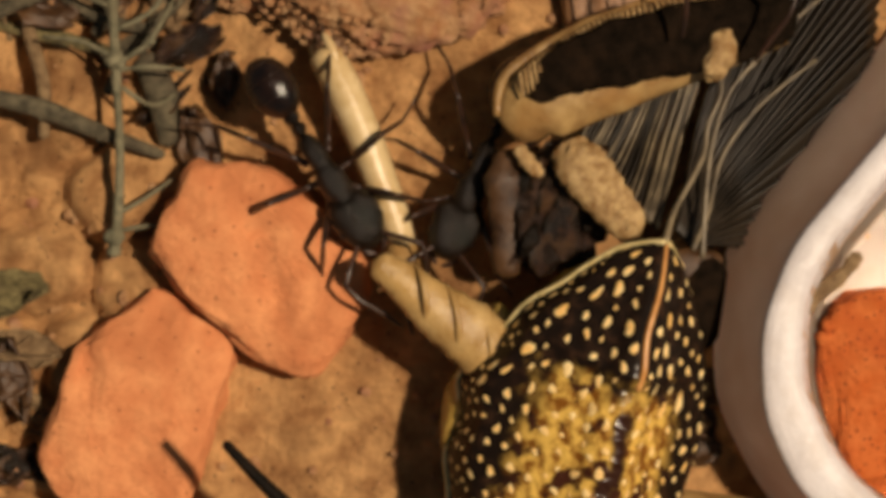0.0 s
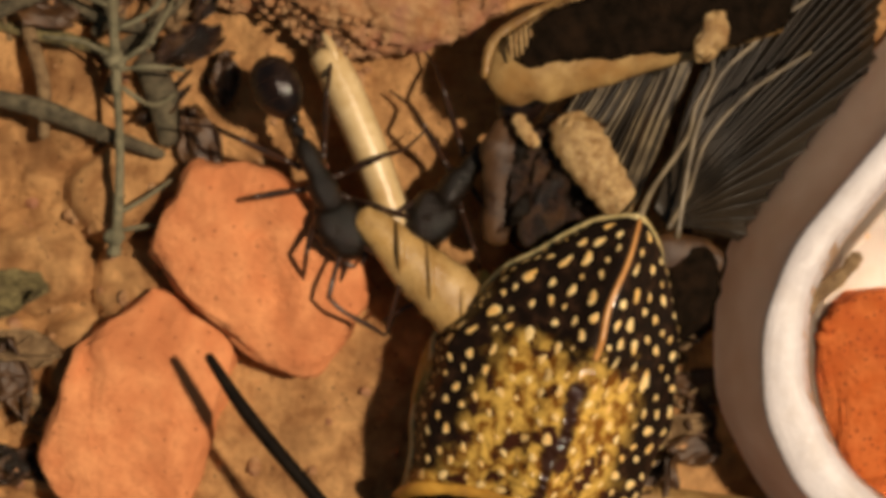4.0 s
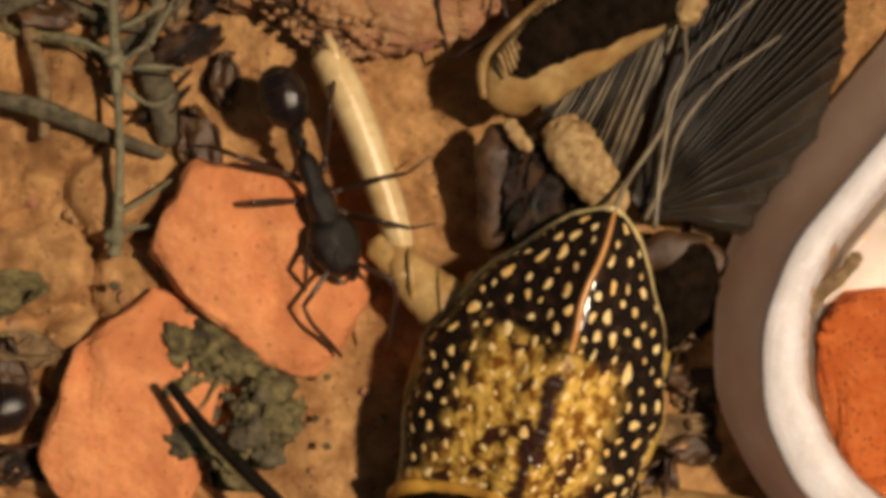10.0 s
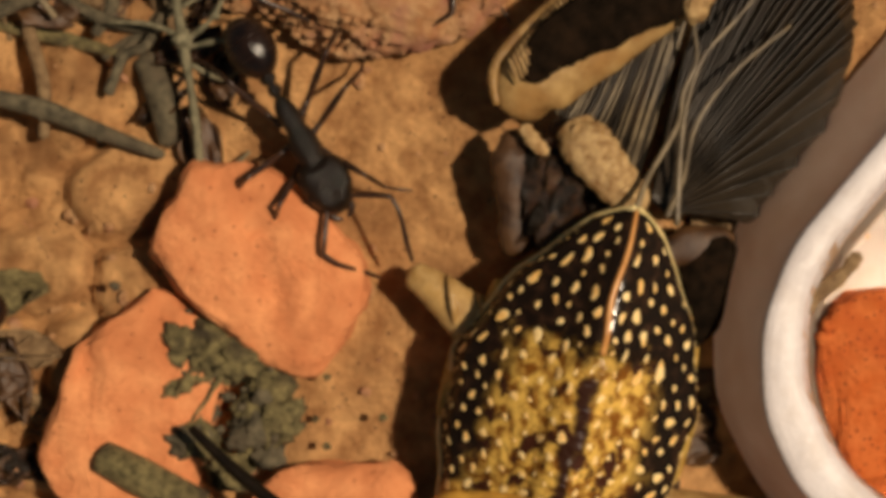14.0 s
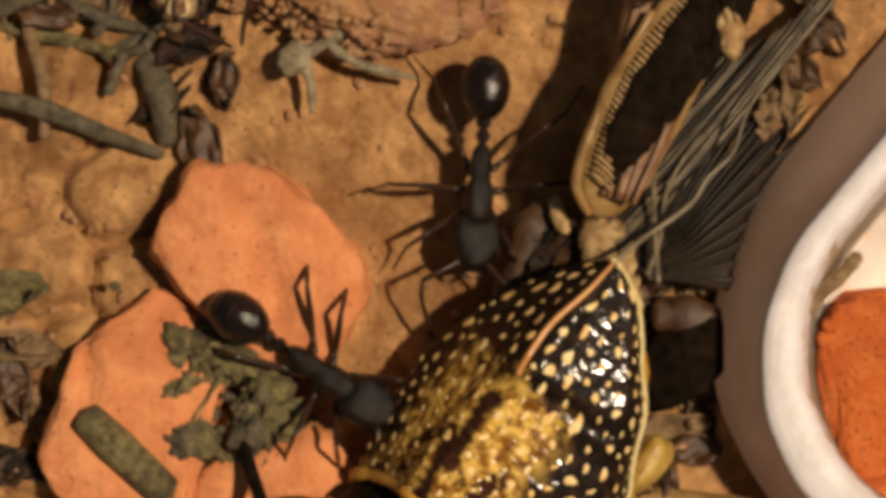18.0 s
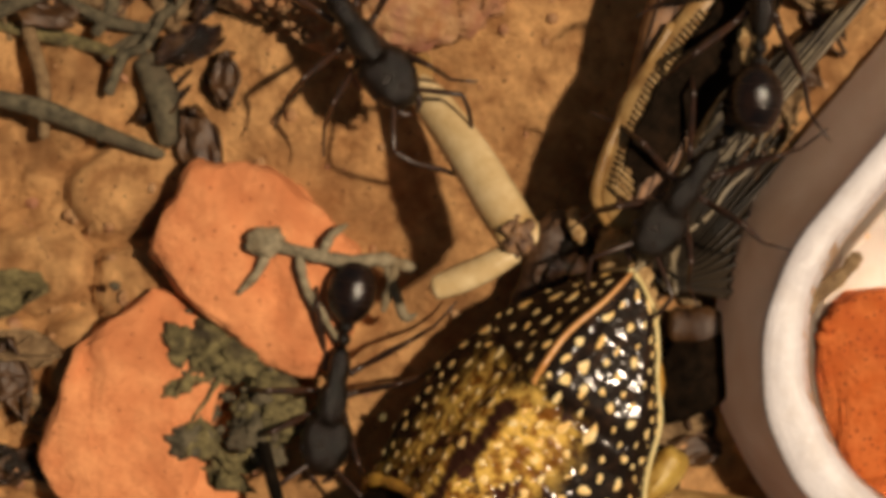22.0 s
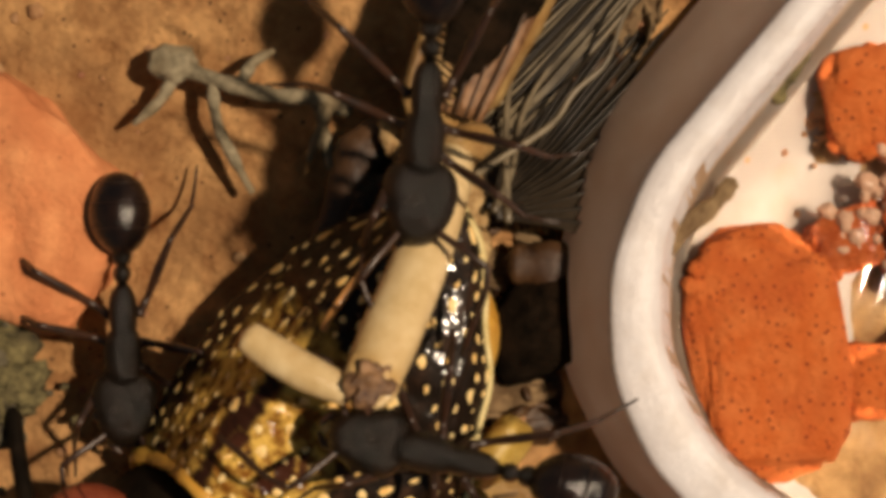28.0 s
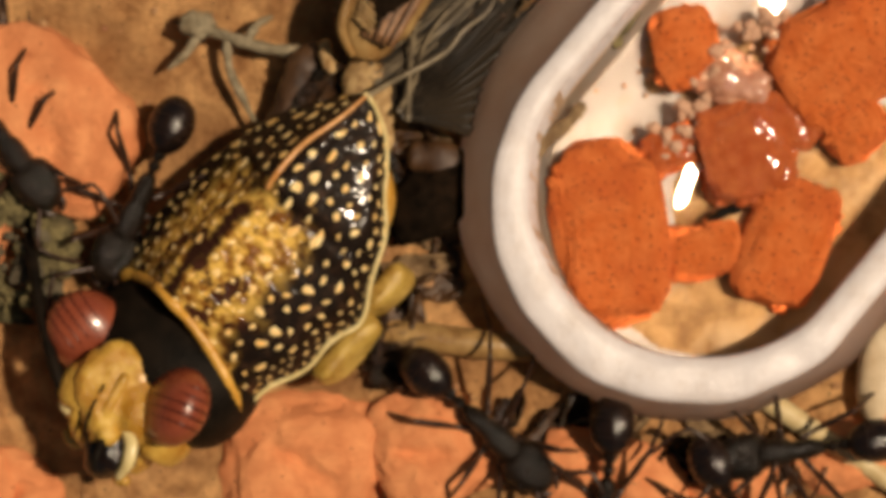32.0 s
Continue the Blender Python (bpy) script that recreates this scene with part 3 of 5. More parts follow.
def shield_at(x, t, lift=0.0):
    """A point of the shield: x from its rear tip forwards, t from -1 to 1 across."""
    w = lerp_table(HALF, x) + 6 * math.sin(x / 23)
    s = abs(t)
    front = min(max((x - 300) / 300, 0), 1)
    slope = radians(38 + 4 * front)
    # rounded ridge, flat flank, edge that bends down
    bend = slope * min(s / 0.2, 1.0) * 0.9 + slope * 0.1 * s + radians(22) * max(s - 0.75, 0) / 0.25 * 0.7
    y = w * s * math.cos(bend * 0.92)
    z = lerp_table(RIDGE, x) - w * s * math.sin(bend * 0.85)
    z += -10 * math.exp(-((x - 275 + 40 * s) / 16) ** 2) * (1 - 0.3 * s)
    # cross wrinkles over the middle of the back
    z += 3.6 * math.sin((x + 7 * math.sin(x / 31 + t * 9)) / 4.0 + t * 3) * math.exp(-((x - 365) / 62) ** 2) * math.exp(-((t - 0.14) / 0.26) ** 2)
    n = Vector((0, math.copysign(math.sin(bend), t), math.cos(bend)))
    back = (50 - 84 * s * s) * max((x - 330) / 280, 0) ** 2
    return Vector((x - back, math.copysign(y, t), z)) + n * lift


def build_insect():
    body = thing("grasshopper", "dead black and yellow grasshopper with speckled neck shield", "grasshopper")
    shield = part("neck_shield", sheet(210, 71, lambda a, b: shield_at(610 * a ** 1.15, 2 * b - 1), 9), SHIELD, body, "glossy black and golden shield")
    # pale piping along the rim and the orange line down the middle
    for side, nm in ((1, "edge_piping"), (-1, "edge_piping")):
        pts = [shield_at(610 * (k / 22) ** 1.5, side * 0.995, 1) for k in range(23)]
        part(nm, tube(pts, [6, 6, 7], 6, 3), PIPING, shield, "pale yellow raised edge")
    pts = [shield_at(4 + 262 * k / 8, 0.02 * math.sin(k), 1.5) for k in range(9)]
    part("midline", tube(pts, [4, 6, 7], 6, 3), ORANGE_LINE, shield, "thin orange keel")
    part("collar", tube([shield_at(606, t / 10, 2) for t in range(-10, 11)], [19, 12, 10, 10, 12, 19], 8, 2, 0.7, None, 0.15, random.Random(1)), YELLOW, shield, "yellow front edge")
    # raised spots, large behind and small in front
    rnd = random.Random(12)
    done = []
    for _ in range(9000):
        x, t = rnd.uniform(22, 590), rnd.uniform(-0.97, 0.97)
        big = x < 300
        p = shield_at(x, t)
        edge = lerp_table(HALF, x) * abs(t)
        rl = rnd.choice((6, 8, 10, 11, 13, 15, 18)) if big else rnd.choice((6, 7, 8, 9, 10, 11))
        if not big and abs(p.y) < 150 and rnd.random() < 0.25:
            continue
        if abs(t) > 0.8:
            rl *= 0.55
        if edge < 10 + rl or lerp_table(HALF, x) * (1 - abs(t)) < rl * 0.9:
            continue
        gap = 11 if big else 12
        if any((p - q).length < rl + r + gap for q, r in done):
            continue
        done.append((p, rl))
        side = p.y / max(abs(p.y), 1e-6)
        ang = rnd.uniform(-0.3, 0.3) - 0.25 * side
        rw = rl * rnd.uniform(0.5, 0.8) if big else rl * rnd.uniform(0.55, 0.95)
        w = max(lerp_table(HALF, x), 20)
        rim, bm = [], bmesh.new()
        for k in range(9):
            a = 2 * math.pi * k / 9
            wob = 1 + 0.2 * math.sin(2 * a + x) + 0.14 * math.sin(3 * a + 2 * x) + rnd.uniform(-0.12, 0.12)
            du, dv = math.cos(a) * rl * wob, math.sin(a) * rw * wob
            ex, ey = du * math.cos(ang) - dv * math.sin(ang), du * math.sin(ang) + dv * math.cos(ang)
            rim.append(bm.verts.new(shield_at(min(max(x + ex, 2), 606), min(max(t + ey / w, -0.99), 0.99), 0.6)))
        mid = bm.verts.new(shield_at(x, t, 3.2))
        for k in range(9):
            bm.faces.new((rim[k], rim[(k + 1) % 9], mid))
        bmesh.ops.recalc_face_normals(bm, faces=bm.faces)
        part("spot", bm, CREAM_SPOT, shield)

    # trunk under the shield
    trunk = blob(270, 165, 105, 7, 0.1, 1.0, 4, 0.85, 0.02, (330, 0, -165))
    part("trunk", trunk, YELLOW, body, "yellow chest with brown seams")
    for side, out, low in ((-1, 0, 0), (1, 20, -50)):
        part("side_plate", blob(84, 30, 46, 9 + side, 0.25, 0.9, 4, 0.8, 0.05, (395, side * 205 + out, -225 + low)), SIDE_SKIN, body)
        part("side_plate", blob(66, 28, 44, 14 + side, 0.25, 0.9, 4, 0.8, 0.05, (255, side * 175 + out, -245 + low * 0.6)), SIDE_SKIN, body)

    # head
    head = part("head", blob(130, 182, 146, 21, 0.06, 1.0, 4, 0.9, 0.01, (655, 0, -170)), BLACK, body, "matte black back of the head")
    face = blob(108, 98, 140, 23, 0.26, 0.7, 5, 0.8, 0.05, (752, 0, -138))
    part("face", face, FACE, head, "yellow face with pale ridges")
    part("brow", blob(62, 46, 40, 24, 0.2, 0.9, 3, 0.9, 0.05, (770, -40, -40)), FACE, head)
    for y in (-1, 1):
        part("face_ridge", tube([(715, y * 24, -16), (790, y * 30, -22), (846, y * 26, -70), (868, y * 22, -150)], [9, 13, 14, 10], 7), FACE, head)
        part("cheek", blob(50, 34, 70, 26 + y, 0.2, 0.8, 3, 0.9, 0.04, (770, y * 92, -160)), FACE, head)
        part("feeler_palp", tube([(850, y * 40, -190), (880, y * 60, -160), (872, y * 82, -150)], [12, 13, 9], 7, 3), FACE, head)
    part("face_seam", tube([(752, 6, -2), (800, 14, -4), (846, 20, -34), (868, 40, -80)], [3, 3.5, 3], 5, 4), BLACK, head)
    part("mouth", blob(50, 46, 44, 25, 0.15, 0.8, 4, 0.95, 0.06, (846, 52, -90)), GASTER, head, "dark mouth parts")
    part("mouth_flap", tube([(792, 62, -48), (806, 94, -50), (838, 108, -58), (872, 98, -80)], [7, 13, 14, 8], 8, 4, 0.7), PIPING, head)
    for side in (-1, 1):
        eye = part("eye", blob(64, 46, 74, 29, 0.03, 1.0, 4, 0.95, 0.0, (0, 0, 0)), EYE, head, "glossy red-brown striped eye")
        eye.matrix_basis = Matrix.Translation(metre((704 + 4 * side, side * 116, -62))) @ Euler((radians(-48 * side), 0, radians(16 * side))).to_matrix().to_4x4() @ Matrix.Diagonal((1.15, 1.15, 1.15, 1))
        for k in range(-2, 3):
            x = k * 15 - 4
            r = math.sqrt(max(1 - (x / 64) ** 2, 0.02))
            ring = [(x, side * 46.5 * r * math.cos(a), 74.5 * r * math.sin(a)) for a in [radians(d) for d in range(-50, 176, 15)]]
            part("eye_stripe", tube(ring, [1.0, 2.2, 2.2, 1.0], 5, 2), EYE_STRIPE, eye)
        part("antenna_socket", blob(22, 22, 22, 31, 0.1, 1, 2, 1, 0, (820, side * 48, -46)), PIPING if side < 0 else FACE, head)
        pts = [(0, 0, 0), (-50, -60, 20), (-150, -185, 10), (-281, -340, -40), (-382, -455, -95), (-475, -541, -135)] if side < 0 else [(0, 0, 0), (40, 20, 14), (70, 30, 6)]
        antenna = part("antenna", tube(pts, [14, 14, 14, 14, 14, 9] if side < 0 else [9, 8, 5], 8, 6), BLACK, head, "long black curved antenna" if side < 0 else "broken antenna stump")
        antenna.matrix_basis = Matrix.Translation(metre((824, side * 48, -40)))
        antenna.scale = (0.87,) * 3
        if side < 0:
            feeler = antenna
    neck = Matrix.Translation(metre((590, 0, -120)))
    head.matrix_basis = neck @ Euler((0, 0, radians(8))).to_matrix().to_4x4() @ Matrix.Diagonal((1.1, 1.1, 1.1, 1)) @ neck.inverted()

    # leg roots and torn parts behind the shield
    hip = part("leg_root", tube([(300, -165, -190), (258, -240, -182), (228, -325, -188), (196, -395, -198), (180, -445, -208)], [58, 62, 48, 35, 25], 14, 6, 0.75, None, 0.05, random.Random(3)), HIP_SKIN, body, "tan folded hip of the leg")
    for x, y, r in ((272, -214, 68), (240, -290, 64), (212, -360, 52)):
        part("hip_fold", tube([(x + 0.9 * r * math.cos(radians(d)), y + 0.4 * r * math.cos(radians(d)), -190 + 0.78 * r * math.sin(radians(d))) for d in range(0, 181, 20)], [4, 6, 7, 6, 4], 7, 2), HIP_SKIN, hip)
    hind = part("hind_chest", blob(118, 92, 72, 33, 0.5, 0.5, 4, 0.85, 0.2, (-5, -185, -205)), TORN, body, "dark brown torn hind chest")
    part("chest_plate", tube([(-80, -300, -172), (-36, -296, -158), (40, -268, -172), (130, -236, -190)], [22, 34, 36, 24], 14, 6, 0.6, None, 0.16, random.Random(4)), BROWN, hind, "side plate toned dark brown for the shade")
    part("hip_socket", tube([(-95, -290, -128), (-72, -262, -122), (-60, -236, -130)], [12, 17, 10], 8, 4, 0.6, None, 0.2, random.Random(8)), FLESH, hind, "pale torn hip joint")
    rnd = random.Random(40)
    for k in range(16):
        x, y = rnd.uniform(-70, 100), rnd.uniform(-265, -105)
        part("torn_scrap", blob(rnd.uniform(12, 34), rnd.uniform(8, 17), rnd.uniform(6, 11), 50 + k, 0.6, 0.5, 3, 0.9, 0.2, (x, y, -146 + rnd.uniform(-12, 6))), rnd.choice((BLACK, BLACK, TORN, TORN, BROWN)), hind)
    part("muscle", tube([(-122, -200, -140), (-96, -172, -112), (-50, -110, -98), (-8, -46, -96)], [34, 50, 45, 30], 16, 8, 0.5, None, 0.12, random.Random(6)), FLESH, hind, "cream torn muscle")
    for k in range(13):
        s = (k + 0.5) / 13
        c = Vector((-128, -210, -118)).lerp(Vector((-6, -48, -80)), s) + Vector((0, 0, 12 * math.sin(s * 3.1)))
        w = 18 + 20 * math.sin(s * 3.1)
        part("muscle_fibre", tube([c + Vector((-0.75 * w, 0.6 * w, -15)), c + Vector((rnd.uniform(-5, 5), rnd.uniform(-5, 5), 4)), c + Vector((0.75 * w, -0.6 * w, -16))], [3, rnd.uniform(4, 6.5), 3], 6, 4, 0.8, None, 0.2, rnd), FLESH, hind)
    rear = part("abdomen", blob(112, 70, 40, 46, 0.25, 0.8, 4, 0.95, 0.06, (62, 160, -248)), VELVET, hind, "dark abdomen remnant")
    part("far_leg", tube([(30, 60, -232), (-4, 110, -232), (-20, 170, -245), (-10, 225, -255)], [30, 40, 36, 20], 12, 5, 0.5, None, 0.1, random.Random(2)), BROWN, rear, "leg base toned dark brown for the shade")
    # hind thigh: a broad tan bar with a black stripe along it and fine ribs over its upper edge
    thigh = part("hind_thigh", tube([(-120, -300, -135), (-175, -285, -125), (-280, -190, -118), (-384, -40, -115), (-465, 95, -120)], [34, 72, 94, 82, 60], 18, 6, 0.42), TAN, body, "tan hind thigh with a black stripe")
    part("black_stripe", tube([(-196, -304, -92), (-256, -250, -78), (-322, -145, -74), (-409, 20, -76), (-462, 100, -80)], [26, 50, 64, 60, 48], 18, 8, 0.26, None, 0.08, random.Random(13)), VELVET, thigh, "velvety black stripe")
    for k in range(34):
        s = k / 33
        p = Vector((-225, -335, -92)).lerp(Vector((-450, -60, -88)), s) + Vector((-22, -22, 0)) * math.sin(s * 3.14)
        part("rib", tube([p, p + Vector((20, 8, 12)), p + Vector((44, 20, 8))], [3, 4, 2.5], 5, 2), FLESH, thigh)
    part("knee", blob(46, 26, 12, 44, 0.5, 0.6, 3, 0.9, 0.16, (-350, 2, -62)), FLESH, thigh, "tan knee patch")
    part("brown_edge", tube([(-140, -350, -130), (-215, -355, -125), (-320, -265, -118), (-440, -110, -116)], [8, 11, 11, 8], 7, 6), TAN, thigh)

    def blade(a, b):
        c = Vector((-90, -62, 0)).lerp(Vector((-620, -285, 0)), a)
        w = 24 + 62 * math.sin(math.pi * min(a * 0.62 + 0.08, 0.9))
        t = 2 * b - 1
        return c + Vector((-0.39, 0.92, 0)) * t * w + Vector((0, 0, -0.22 * w * t * t + 5 * math.sin(9 * t + 3 * a)))

    fore = part("forewing", sheet(24, 13, blade, 4), TEGMEN, body, "smooth brown folded forewing")
    for k in range(5):
        part("vein", tube([blade(j / 8, 0.12 + 0.19 * k) + Vector((0, 0, 3)) for j in range(9)], [3, 2.4, 1.6], 5, 2), BROWN, fore)
    return body, hind, thigh, feeler, rear, hip, fore


HOPPER, HIND, THIGH, FEELER, REAR, HIP, FORE = build_insect()


def build_wing(body, hinge, bends, tips, ribs, seed, mats, drop):
    """A pleated hind wing: smoky membrane between ribs that leave one hinge, bend and spread; tables give the bend and the tip of each rib."""
    wing = part("hind_wing", bmesh.new(), MEMBRANE, body, "pleated smoky hind wing")
    bm = bmesh.new()
    bx, by = bends
    tx, ty = tips

    def at(k, s, lift=0.0):
        f = k / (ribs - 1)
        a, b, c = Vector((lerp_table(hinge[0], f), lerp_table(hinge[1], f), 0)), Vector((lerp_table(bx, f), lerp_table(by, f), 0)), Vector((lerp_table(tx, f), lerp_table(ty, f), 0))
        p = a * (1 - s) ** 2 + b * 2 * s * (1 - s) + c * s * s
        far = p.length
        p += Vector((0, 9 * s * noise.noise(Vector((k * 0.9, s * 2, seed))), 0))
        fold = (9 + 14 * s) * (1 if k % 2 else -1) * min(far / 90, 1) * 0.5 * (1 + 0.5 * noise.noise(Vector((k * 2.3, 1, seed))))
        p.z = -84 - drop * min(far / 190, 1) - 0.06 * far + fold + 7 * noise.noise(Vector((k * 0.5, s * 3, seed))) + lift
        return p

    rows = [[bm.verts.new(at(k, 0.03 + 0.97 * j / 16)) for j in range(17)] for k in range(ribs)]
    for ra, rb in zip(rows, rows[1:]):
        for j in range(16):
            bm.faces.new((ra[j], rb[j], rb[j + 1], ra[j + 1]))
    bmesh.ops.scale(bm, vec=(UNIT,) * 3, verts=bm.verts)
    bm.to_mesh(wing.data)
    bm.free()
    wing.data.materials.clear()
    wing.data.materials.append(MEMBRANE)
    rnd = random.Random(90 + seed)
    for k in range(1, ribs, 2):
        thin = rnd.uniform(1.6, 3.2)
        part("vein", tube([at(k, 0.04 + 0.95 * j / 9, 1.5) for j in range(10)], [thin * 1.3, thin, thin * 0.7], 5, 2), rnd.choice(mats), wing)
    return wing


# the fan that spreads from the torn muscle, and the darker one beside the dish
WING = build_wing(HOPPER, ([(0, -138), (0.4, -96), (0.75, -20), (1, -6)], [(0, -178), (0.4, -118), (0.75, -40), (1, -10)]),
                  ([(0, -215), (0.4, -210), (1, -230)], [(0, -165), (0.4, -70), (1, 25)]),
                  ([(0, -320), (0.3, -430), (0.6, -540), (1, -820)], [(0, -135), (0.3, -75), (0.6, -20), (1, 40)]), 45, 0, (VEIN, VEIN, RIB), 95)
WING_TWO = build_wing(HOPPER, ([(0, -12), (1, -2)], [(0, 30), (1, 60)]), ([(0, -200), (0.5, -150), (1, -40)], [(0, 40), (0.5, 80), (1, 150)]),
                      ([(0, -860), (0.25, -780), (0.5, -640), (0.8, -400), (1, -20)], [(0, 50), (0.25, 200), (0.5, 300), (0.8, 350), (1, 330)]), 61, 1, (RIB,), 120)
for wing, line in ((WING, ((-4, 0, -14), (-60, 10, -60), (-169, 43, -100), (-230, 40, -112), (-295, 50, -120), (-360, 30, -130), (-421, 22, -140), (-600, 30, -150))),
                   (WING_TWO, ((10, 84, -80), (-97, 65, -90), (-200, 55, -105), (-300, 66, -120), (-380, 108, -130), (-449, 147, -140), (-520, 200, -150))),
                   (WING_TWO, ((0, 62, -70), (-80, 78, -100), (-180, 82, -125), (-290, 130, -140), (-400, 215, -160)))):
    part("vein", tube(line, [6, 5, 4.4, 3.6, 3], 6, 5, 1, None, 0.12, random.Random(5)), VEIN, wing, "pale thick wing vein")


# ---- ants ----
def build_ant(label="glossy black worker ant"):
    """An ant that looks along +x, its feet on the ground at z = 0, 400 units long."""
    ant = thing("ant", label, "ant", "black ants")
    skull = blob(62, 50, 40, 3, 0.05, 1.0, 4, 0.88, 0.0, (172, 0, 72))
    for w in skull.verts:
        # widest behind, narrow at the jaws, notched at the nape
        f = (w.co.x - 172) / 62
        w.co.y *= 1.02 - 0.22 * f
        if f < -0.5:
            w.co.x += 14 * math.exp(-(w.co.y / 18) ** 2) * (-0.5 - f) * 2
    head = part("head", skull, ANT, ant, "broad black head")
    for side in (-1, 1):
        part("eye", blob(8, 6, 8, 1, 0, 1, 2, 1, 0, (182, side * 44, 84)), GASTER, head)
        part("jaw", tube([(205, side * 20, 62), (232, side * 22, 56), (246, side * 6, 54)], [10, 8, 3], 6, 3, 0.7), ANT_LEG, head, "dark toothed jaw")
        an = part("antenna", tube([(0, 0, 0), (42, side * 48, 16), (66, side * 74, 16)], [5, 5.5, 5], 6, 4), ANT_LEG, head, "thin elbowed antenna")
        an.matrix_basis = Matrix.Translation(metre((204, side * 16, 84)))
        part("antenna_whip", tube([(66, side * 74, 16), (104, side * 66, 6), (150, side * 42, -20), (186, side * 26, -44)], [4, 4.5, 5.5, 3], 6, 4), ANT_LEG, an)
    chest = part("chest", blob(54, 30, 32, 5, 0.08, 1.0, 3, 0.9, 0.01, (88, 0, 72)), ANT, ant)
    part("neck", tube([(120, 0, 72), (140, 0, 70)], [16, 14], 8, 2), ANT, chest)
    part("rear_chest", blob(52, 23, 27, 6, 0.1, 1.0, 3, 0.9, 0.01, (22, 0, 70)), ANT, ant)
    waist = part("waist", tube([(-16, 0, 64), (-34, 0, 66), (-44, 0, 66)], [9, 8, 9], 7, 3), ANT, ant)
    part("waist_knot", blob(16, 15, 22, 7, 0.1, 1, 2, 1, 0, (-44, 0, 74)), ANT, waist)
    part("waist_knot", blob(17, 17, 19, 8, 0.1, 1, 2, 1, 0, (-72, 0, 72)), ANT, waist)
    gaster = part("gaster", blob(68, 51, 48, 9, 0.08, 1.2, 4, 1.0, 0.0, (-140, 0, 80)), GASTER, ant, "shiny black egg-shaped abdomen")
    for k, x in enumerate((-117, -158, -189)):
        r = math.sqrt(max(1 - ((x + 140) / 69) ** 2, 0.05))
        part("segment_seam", tube([(x, 51.5 * r * math.cos(radians(d)), 80 + 48.5 * r * math.sin(radians(d))) for d in range(-20, 205, 15)], [0.8, 0.8], 4, 2), ANT_LEG, gaster)
    for side in (-1, 1):
        for nm, x, ang, reach in (("front_leg", 104, 42, 0.92), ("middle_leg", 66, 95, 1.0), ("hind_leg", 22, 142, 1.22)):
            leg = part(nm, tube([(0, 0, 0), (26 * reach, 0, -8), (64 * reach, 0, 22), (108 * reach, 0, 52)], [9, 6, 8, 5], 7, 4), ANT_LEG, ant)
            part("shin", tube([(108 * reach, 0, 52), (128 * reach, 0, 20), (158 * reach, 0, -30)], [4.5, 5.5, 4], 7, 4), ANT_LEG, leg)
            part("foot", tube([(158 * reach, 0, -30), (184 * reach, 10, -48), (212 * reach, 22, -52)], [3.5, 3, 2], 5, 3), ANT_LEG, leg)
            leg.matrix_basis = Matrix.Translation(metre((x, side * 24, 56))) @ Euler((0, 0, radians(side * ang))).to_matrix().to_4x4()
    return ant


FIRST_ANT = build_ant("shiny black worker ant on the sandy soil")
ANTS = [FIRST_ANT]
for words in ("large black ant that drags a cream leg", "black ant that roams beside the wing", "black ant that hauls plant debris", "black ant among the torn wing ribs",
              "black ant beside the grasshopper's collar", "black ant at the foot of the white dish", "black ant near a pale straw", "black ant that climbs the grasshopper's face",
              "black ant in the shade of the dish", "black ant that crosses the pleated wing"):
    other = copy_thing(FIRST_ANT, place(300, -900, 0))
    other["label"] = words
    ANTS.append(other)
for ant, size in zip(ANTS, (0.87, 0.92, 0.86, 0.92, 0.9, 0.86, 0.88, 0.84, 0.86, 0.84, 0.9)):
    ant.scale = (size,) * 3


# ---- the severed leg and plant debris ----
def build_leg():
    leg = thing("severed_leg", "cream severed grasshopper leg with a dark torn joint", "insect leg")
    part("thigh", tube([(-185, 0, 0), (-120, 4, 4), (0, 6, 8), (110, 2, 6), (180, 0, 0)], [26, 34, 38, 40, 36], 16, 5, 0.85), BONE, leg, "cream tube with long ridges")
    part("torn_end", blob(26, 22, 20, 61, 0.3, 0.6, 3, 1, 0.12, (-192, 0, 0)), FLESH, leg)
    part("hip_piece", tube([(-180, 0, -4), (-214, 12, -12), (-238, 32, -20)], [28, 30, 20], 10, 4), TAN, leg, "tan hip piece")
    joint = part("joint", blob(30, 28, 26, 62, 0.55, 0.5, 4, 0.9, 0.2, (186, -2, 14)), DARK_JOINT, leg, "dark brown torn joint")
    part("joint_horn", tube([(150, 24, 12), (188, 27, 14), (212, 14, 10)], [11, 10, 5], 7, 3), BONE, joint)
    part("joint_horn", tube([(150, -24, 12), (186, -25, 16), (206, -20, 10)], [11, 10, 5], 7, 3), BONE, joint)
    part("shin", tube([(196, -20, -6), (192, -70, -8), (182, -120, -10), (170, -165, -10)], [20, 25, 26, 22], 12, 5, 0.8), BONE, leg, "short pale shin stump")
    return leg


SEVERED = build_leg()


